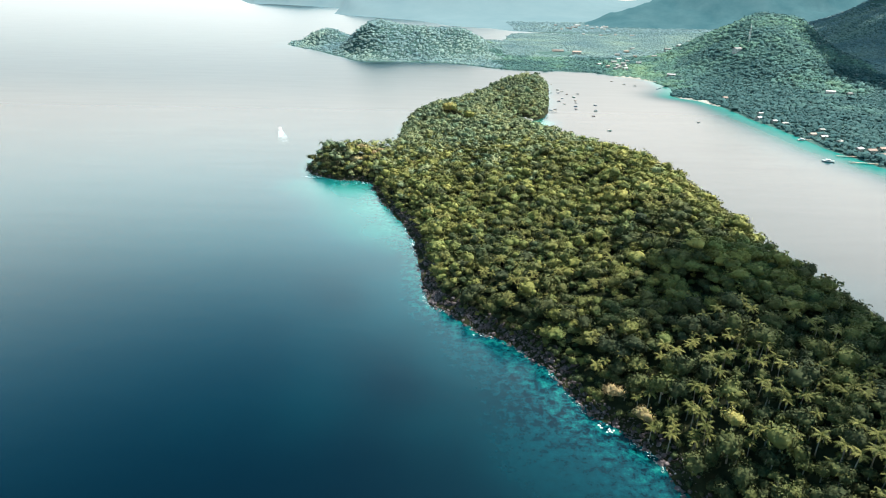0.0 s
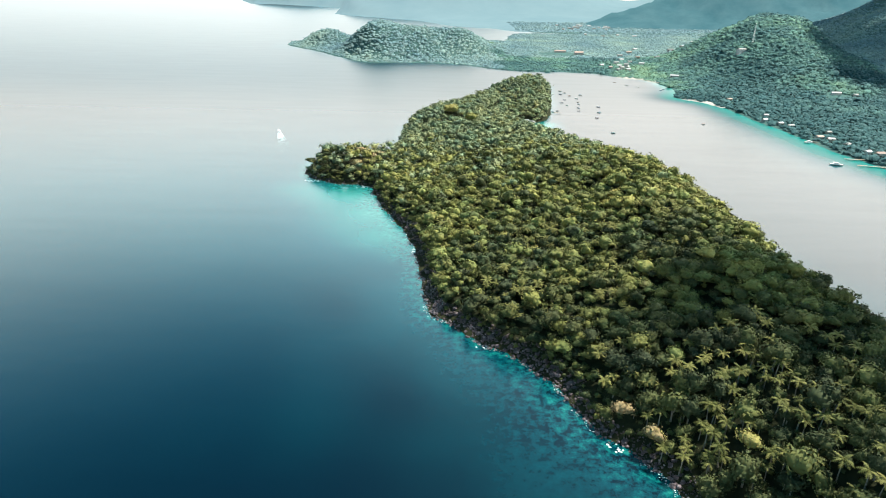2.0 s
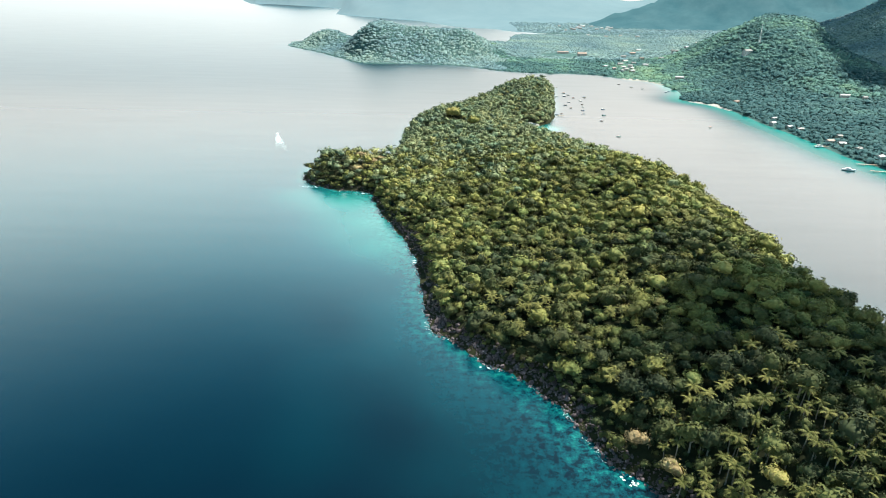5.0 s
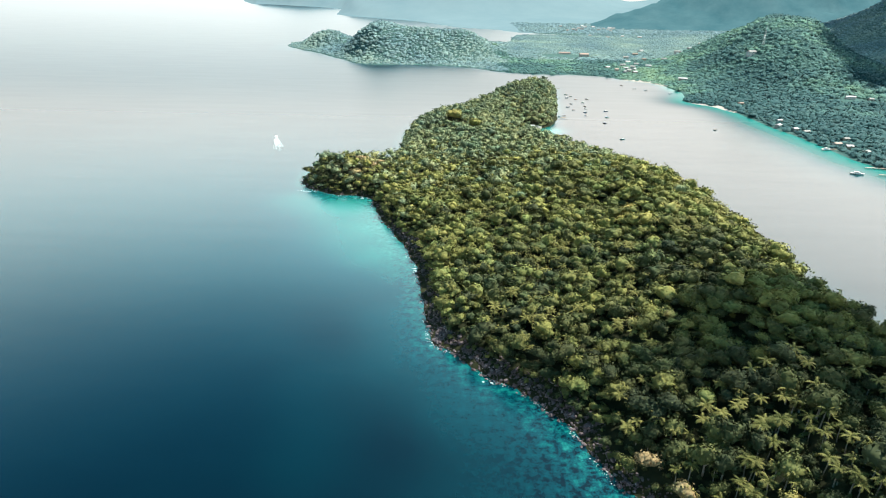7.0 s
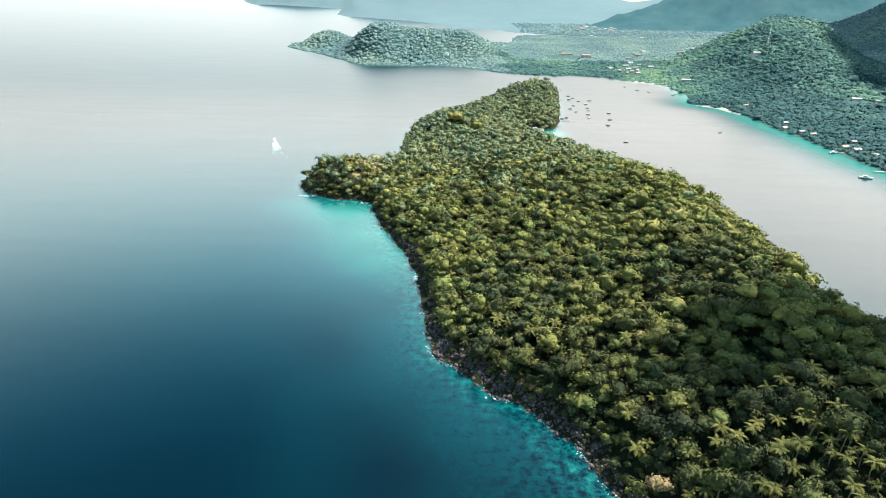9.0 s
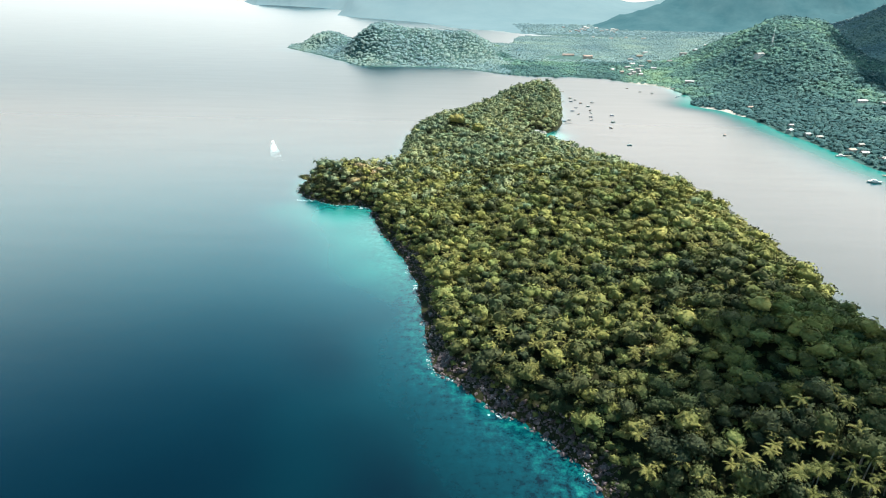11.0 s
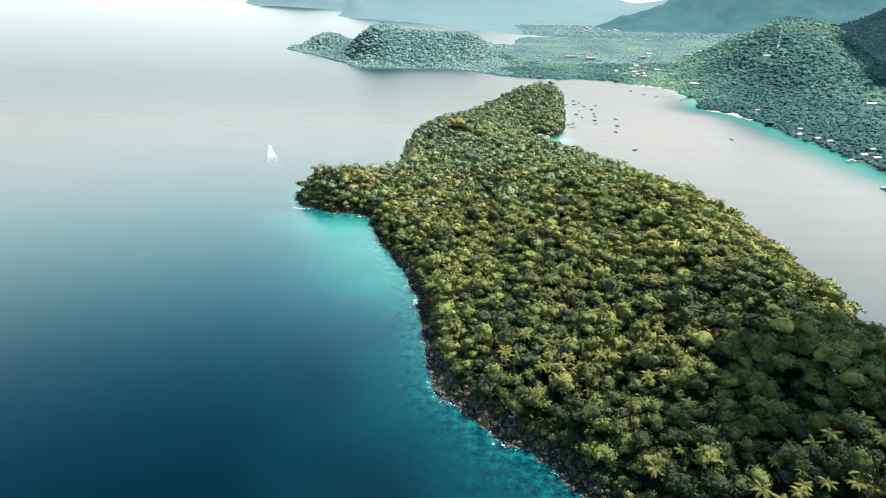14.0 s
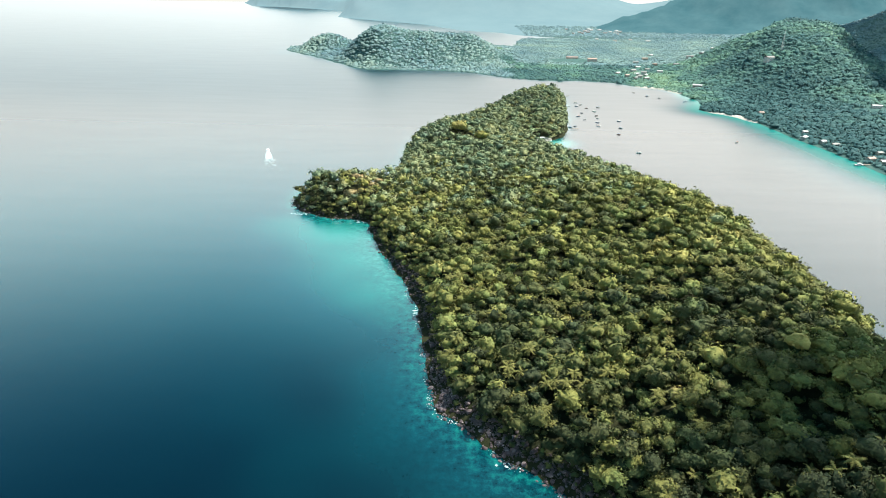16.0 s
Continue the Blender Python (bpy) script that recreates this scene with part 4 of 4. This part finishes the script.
CANVAS = paint("boat_canopy", [(0.25, 0.24, 0.22), (0.10, 0.16, 0.25), (0.55, 0.53, 0.5), (0.3, 0.12, 0.08)], 0.8)
WHITE = paint("white_gelcoat", [(0.6, 0.6, 0.6), (0.58, 0.59, 0.6)], 0.3)
WALL = paint("house_wall", [(0.32, 0.31, 0.29), (0.28, 0.26, 0.22), (0.4, 0.4, 0.385), (0.25, 0.255, 0.25)], 0.85)
ROOFS = [paint("pale_iron_roof", [(0.36, 0.365, 0.37), (0.20, 0.20, 0.195)], 0.8), paint("orange_tile_roof", [(0.30, 0.21, 0.17), (0.26, 0.19, 0.16)], 0.8), paint("rusty_roof", [(0.20, 0.14, 0.115), (0.27, 0.20, 0.17)], 0.8), paint("grey_roof", [(0.28, 0.29, 0.3), (0.38, 0.38, 0.37)], 0.7)]
WOOD = paint("weathered_wood", [(0.22, 0.18, 0.13), (0.28, 0.24, 0.19)], 0.85)
GLASS, _, _ = principled("window_glass", (0.03, 0.04, 0.045), 0.08)


def hull_mesh(length, beam, height, material):
    rings = []
    for u, wide, low in ((0, 0.55, 0.25), (0.25, 0.95, 0.02), (0.55, 1.0, 0.0), (0.8, 0.7, 0.1), (0.94, 0.3, 0.35), (1.0, 0.05, 0.7)):
        x, w, rise = (u - 0.5) * length, beam / 2 * wide, (0.15 if u > 0.7 else 0) * height * (u - 0.7) * 6
        rings.append([(x, -w, height + rise), (x, -w * 0.8, height * 0.3 + rise), (x, 0, -height * 0.35 + low * height), (x, w * 0.8, height * 0.3 + rise), (x, w, height + rise)])
    return solid("hull", rings, material)


def fishing_boat():
    root = new("fishing_boat")
    part("hull", hull_mesh(8.5, 2.0, 0.9, HULL), root)
    arched = [[(x, y, 2.45 - 0.12 * (y / 1.0) ** 2 + t) for y, t in ((-1.05, 0), (-0.5, 0), (0, 0), (0.5, 0), (1.05, 0), (1.05, 0.07), (0.5, 0.07), (0, 0.07), (-0.5, 0.07), (-1.05, 0.07))] for x in (-2.6, -0.9, 0.9, 2.4)]
    part("canopy", solid("canopy", arched, CANVAS), root)
    post = block("post", 0.08, 0.08, 1.6, WOOD, 0.75, 0.01)
    for x in (-2.4, 2.2):
        for y in (-0.85, 0.85):
            part("post", post, root, place=pose(x, y, 0))
    part("engine_box", block("engine_box", 1.0, 0.8, 0.7, HULL, 0.7, 0.05), root, place=pose(-3.1, 0, 0))
    return root


BOATS = [(187, 1144), (204, 1176), (209, 1158), (200, 1145), (213, 1129), (220, 1102), (233, 1137), (214, 1049), (208, 1020), (204, 996), (217, 1070), (193, 1038), (188, 1062),
         (198, 1089), (171, 993), (163, 985), (242, 1032), (233, 985), (221, 946), (222, 849), (366, 914), (345, 1255), (362, 1238), (330, 1290), (395, 1205), (403, 1215)]
first = fishing_boat()
for n, (x, y) in enumerate(BOATS):
    m = pose(x, y, 0.12, rr.uniform(-2, 2), 0, rr.uniform(-35, 35) + (180 if n % 3 == 0 else 0)) @ Matrix.Diagonal((*[rr.uniform(0.5, 0.72)] * 3, 1))
    ob = copy_thing(first, m) if n else first
    ob.matrix_basis = m
    tagged(ob, "small wooden fishing boat with a canopy, moored in the bay", "boat", "moored boats")


def motor_boat(name, length, beam, label):
    """A white cabin boat along +x."""
    root = tagged(new(name), label, "boat")
    part("hull", hull_mesh(length, beam, 1.3, WHITE), root)
    k, b = length / 10, beam / 3
    cabin = [[(x * k, -w * b, 1.2), (x * k, -w * 0.9 * b, z), (x * k, w * 0.9 * b, z), (x * k, w * b, 1.2)] for x, w, z in ((-2.2, 1.2, 2.7), (0.8, 1.2, 2.75), (2.4, 0.95, 1.5))]
    part("cabin", solid("cabin", cabin, WHITE), root)
    part("window", solid("window", [[(x * k, -w * b, z0), (x * k, -w * b, z1), (x * k, w * b, z1), (x * k, w * b, z0)] for x, w, z0, z1 in ((-1.8, 1.19, 1.9, 2.4), (0.7, 1.19, 1.9, 2.45), (1.2, 1.15, 1.8, 2.3))], GLASS), root, "dark cabin window")
    part("roof", block("roof", 3.6 * k, 2.6 * b, 0.1, WHITE, 2.78), root, place=pose(-0.8 * k, 0, 0))
    part("outboard", block("outboard", 0.6, 0.5, 1.1, CANVAS, 0.4, 0.08), root, "dark outboard motor", place=pose(-length / 2 - 0.3, 0, 0))
    return root


motor_boat("speedboat", 12, 3.6, "white speedboat running over open water with a wake").matrix_basis = pose(-216, 822, 0.3, 0, -3, 108)
motor_boat("cabin_boat", 13, 4.2, "white cabin boat lying off the mainland shore").matrix_basis = pose(440, 708, 0.1, 0, 0, -25)
motor_boat("cabin_boat", 11, 3.4, "white cabin boat tied up by the mainland houses").matrix_basis = pose(463, 812, 0.1, 0, 0, 10)
n = 1300
back = rr.exponential(17, n)
side = np.clip(rr.normal(0, 0.8, n), -1.4, 1.4) * (1.0 + back * 0.04) + np.sign(rr.normal(size=n)) * back * 0.06
ca, sa = math.cos(radians(108)), math.sin(radians(108))
wx, wy = -216 - (back + 4) * ca - side * sa, 822 - (back + 4) * sa + side * ca
ws = rr.uniform(1.0, 3.2, n) * np.exp(-back / 45)
joined_forest("wake", FOAM, np.stack([wx, wy], 1), ws * 2.4 * np.exp(-back / 12) + 0.3, ws, np.zeros(n), np.full(n, 0.03), [foam_patch(s) for s in range(5)], ("white wake trailing behind the speedboat", "wake"))


def house(x, y, z, w, d, h, turn, roof, label):
    root = new("house")
    part("wall", block("wall", w, d, h + 5.0, WALL, -5.0, 0.04), root)
    rise, o = 0.22 * d, 0.6
    ends = [[(sx * (w / 2 + o), -d / 2 - o, h - 0.1), (sx * (w / 2 + o), 0, h + rise), (sx * (w / 2 + o), d / 2 + o, h - 0.1), (sx * (w / 2 + o), d / 2 + o, h + 0.1), (sx * (w / 2 + o), 0, h + rise + 0.22), (sx * (w / 2 + o), -d / 2 - o, h + 0.1)] for sx in (-1, 1)]
    part("roof", solid("roof", ends, ROOFS[roof]), root)
    part("door", block("door", 1.0, 0.1, 2.05, WOOD, 0, 0.02), root, "wooden door", place=pose(w * 0.12, -d / 2 - 0.05, 0))
    for k in (-0.34, -0.12, 0.34):
        pane = part("window", block("window", 1.3, 0.12, 1.1, WALL, 1.0, 0.02), root, place=pose(w * k, -d / 2 - 0.04, 0))
        part("pane", block("pane", 1.1, 0.06, 0.9, GLASS, 1.1, 0.01), pane, "dark glass", place=pose(0, -0.05, 0))
    if h > 4.5:
        for k in (-0.34, 0.0, 0.34):
            part("window", block("window", 1.3, 0.12, 1.2, GLASS, h - 2.0, 0.02), root, "dark upper window", place=pose(w * k, -d / 2 - 0.04, 0))
    root.matrix_basis = pose(x, y, z, 0, 0, turn)
    return tagged(root, label, "house", "houses along the shore")


ROOF_WORDS = ["pale-walled house with a light iron roof among trees", "house with a long orange tiled roof in the village", "shore house with a rusty brown roof", "small house with a grey roof among trees"]
for x, y, w, d, h, turn, roof in HOUSES:
    on_island = y < 950 and x < 200
    z = float((island_height if on_island else mainland_height)(np.array([x], float), np.array([y], float))[0])
    house(x, y, max(z, 0.8) + 0.3, w * 0.74, d * 0.78, h * 0.9, turn, roof, ROOF_WORDS[roof])


def pier(x, y, length, turn, label):
    root = tagged(new("pier"), label, "pier", "piers")
    plank = block("plank", length / 12 - 0.06, 2.4, 0.14, WOOD, 1.3, 0.02)
    post = block("post", 0.28, 0.28, 4.2, WOOD, -2.9, 0.04)
    for k in range(12):
        part("plank", plank, root, place=pose((k + 0.5) * length / 12, 0, 0))
        if k % 3 == 1:
            for sy_ in (-1.0, 1.0):
                part("post", post, root, place=pose((k + 0.5) * length / 12, sy_, 0))
    root.matrix_basis = pose(x, y, 0, 0, 0, turn)


pier(494, 696, 34, 165, "long grey wooden pier by the mainland houses")
pier(484, 728, 22, 170, "grey wooden pier in front of the shore houses")
pier(478, 812, 20, 175, "grey wooden pier in front of the long house")
pier(188, 1238, 16, 5, "short wooden pier at the island's far end")
pier(162, 975, 10, -10, "short wooden landing below the island trees")


def radio_mast(x, y, z, height):
    """A slim lattice mast: four leaning legs with rungs and braces."""
    root = tagged(new("radio_mast"), "slim grey steel lattice mast on the hillside", "mast")
    base, top = 1.6, 0.35
    corner = [(1, 1), (-1, 1), (-1, -1), (1, -1)]
    at = lambda k, u: tuple(c * (base + (top - base) * u) for c in corner[k % 4]) + (height * u,)
    for k in range(4):
        v, f = tube([at(k, 0), at(k, 1)], [0.14, 0.08], 5)
        part("leg", surface("leg", v, f, STEEL), root)
    for i in range(10):
        u0, u1 = i / 10, (i + 1) / 10
        pieces = []
        for k in range(4):
            for a, b in ((at(k, u1), at(k + 1, u1)), (at(k, u0), at(k + 1, u1))):
                a, b = Vector(a), Vector(b)
                side = (b - a).cross(Vector((0.2, 0.3, 1))).normalized() * 0.06
                up = (b - a).cross(side).normalized() * 0.06
                pieces.append(([tuple(a + side), tuple(a + up), tuple(a - side), tuple(a - up), tuple(b + side), tuple(b + up), tuple(b - side), tuple(b - up)], [(0, 1, 5, 4), (1, 2, 6, 5), (2, 3, 7, 6), (3, 0, 4, 7)]))
        v, f = merged(pieces)
        part("brace", surface("brace", v, f, STEEL), root)
    root.matrix_basis = pose(x, y, z)


STEEL, _, _ = principled("galvanised_steel", (0.45, 0.46, 0.47), 0.45, 0.6)
radio_mast(614, 1352, float(mainland_height(np.array([614.0]), np.array([1352.0]))[0]), 38)


# ---------------------------------------------------------------- clouds
def cloud_material():
    m, nt, b = principled("cloud", rough=1.0)
    b.inputs["Specular IOR Level"].default_value = 0.0
    n = noise_tex(nt, 0.02, 5, 0.6)
    r = ramp(nt, [(0.3, (0.72, 0.73, 0.75)), (0.7, (0.85, 0.85, 0.85))])
    nt.links.new(n.outputs[0], r.inputs[0])
    nt.links.new(r.outputs[0], b.inputs["Base Color"])
    return m


CLOUD = cloud_material()


def cumulus(seed, wide, deep, tall, count):
    """A flat-bottomed heap of billows with wisps round its rim."""
    r = np.random.default_rng(seed)
    v, f = ball(2)
    vs, fs, total = [], [], 0
    for k in range(count):
        a, out = r.uniform(0, 6.283), math.sqrt(r.uniform(0, 1.0))
        size = (1.25 - 0.95 * out) * r.uniform(0.5, 0.9)
        q = v * (1 + 0.16 * lumps(v[:, 0] + 3 * k, v[:, 1] + v[:, 2], 0.5, seed))[:, None]
        q = q * np.array([wide * 0.34 * size, deep * 0.34 * size, tall * 0.6 * size]) + np.array([wide * 0.8 * out * math.cos(a), deep * 0.8 * out * math.sin(a), 0])
        q[:, 2] = np.where(q[:, 2] < 0, q[:, 2] * 0.25, q[:, 2])
        vs.append(q)
        fs.append(f + total)
        total += len(q)
    return surface("cloud", np.concatenate(vs), np.concatenate(fs), CLOUD, None, True)


def cloud_over(seed, x, y, ground, z, wide, deep, tall, count, label):
    """A cloud that shades the ground at x, y."""
    away = (z - ground) / math.tan(el)
    ob = tagged(new("cloud", cumulus(seed, wide, deep, tall, count)), label, "cloud", "clouds")
    ob.matrix_basis = pose(x + away * math.sin(az), y + away * math.cos(az), z)


cloud_over(1, 170, 306, 30, 1500, 98, 64, 18, 80, "small white cumulus cloud drifting over the bay")
cloud_over(5, 190, 246, 30, 1500, 62, 66, 16, 60, "small white cumulus cloud beside a larger one")
cloud_over(2, 1245, 1390, 60, 2500, 625, 660, 90, 170, "broad white cumulus cloud above the mountain")
cloud_over(4, 1560, 2080, 250, 2600, 520, 400, 90, 100, "broad white cumulus cloud behind the mountain")
mist = tagged(new("cloud", cumulus(3, 80, 50, 22, 14)), "small bright cloud lying on the far ridge", "cloud", "clouds")
mist.matrix_basis = pose(1110, 3150, 58)
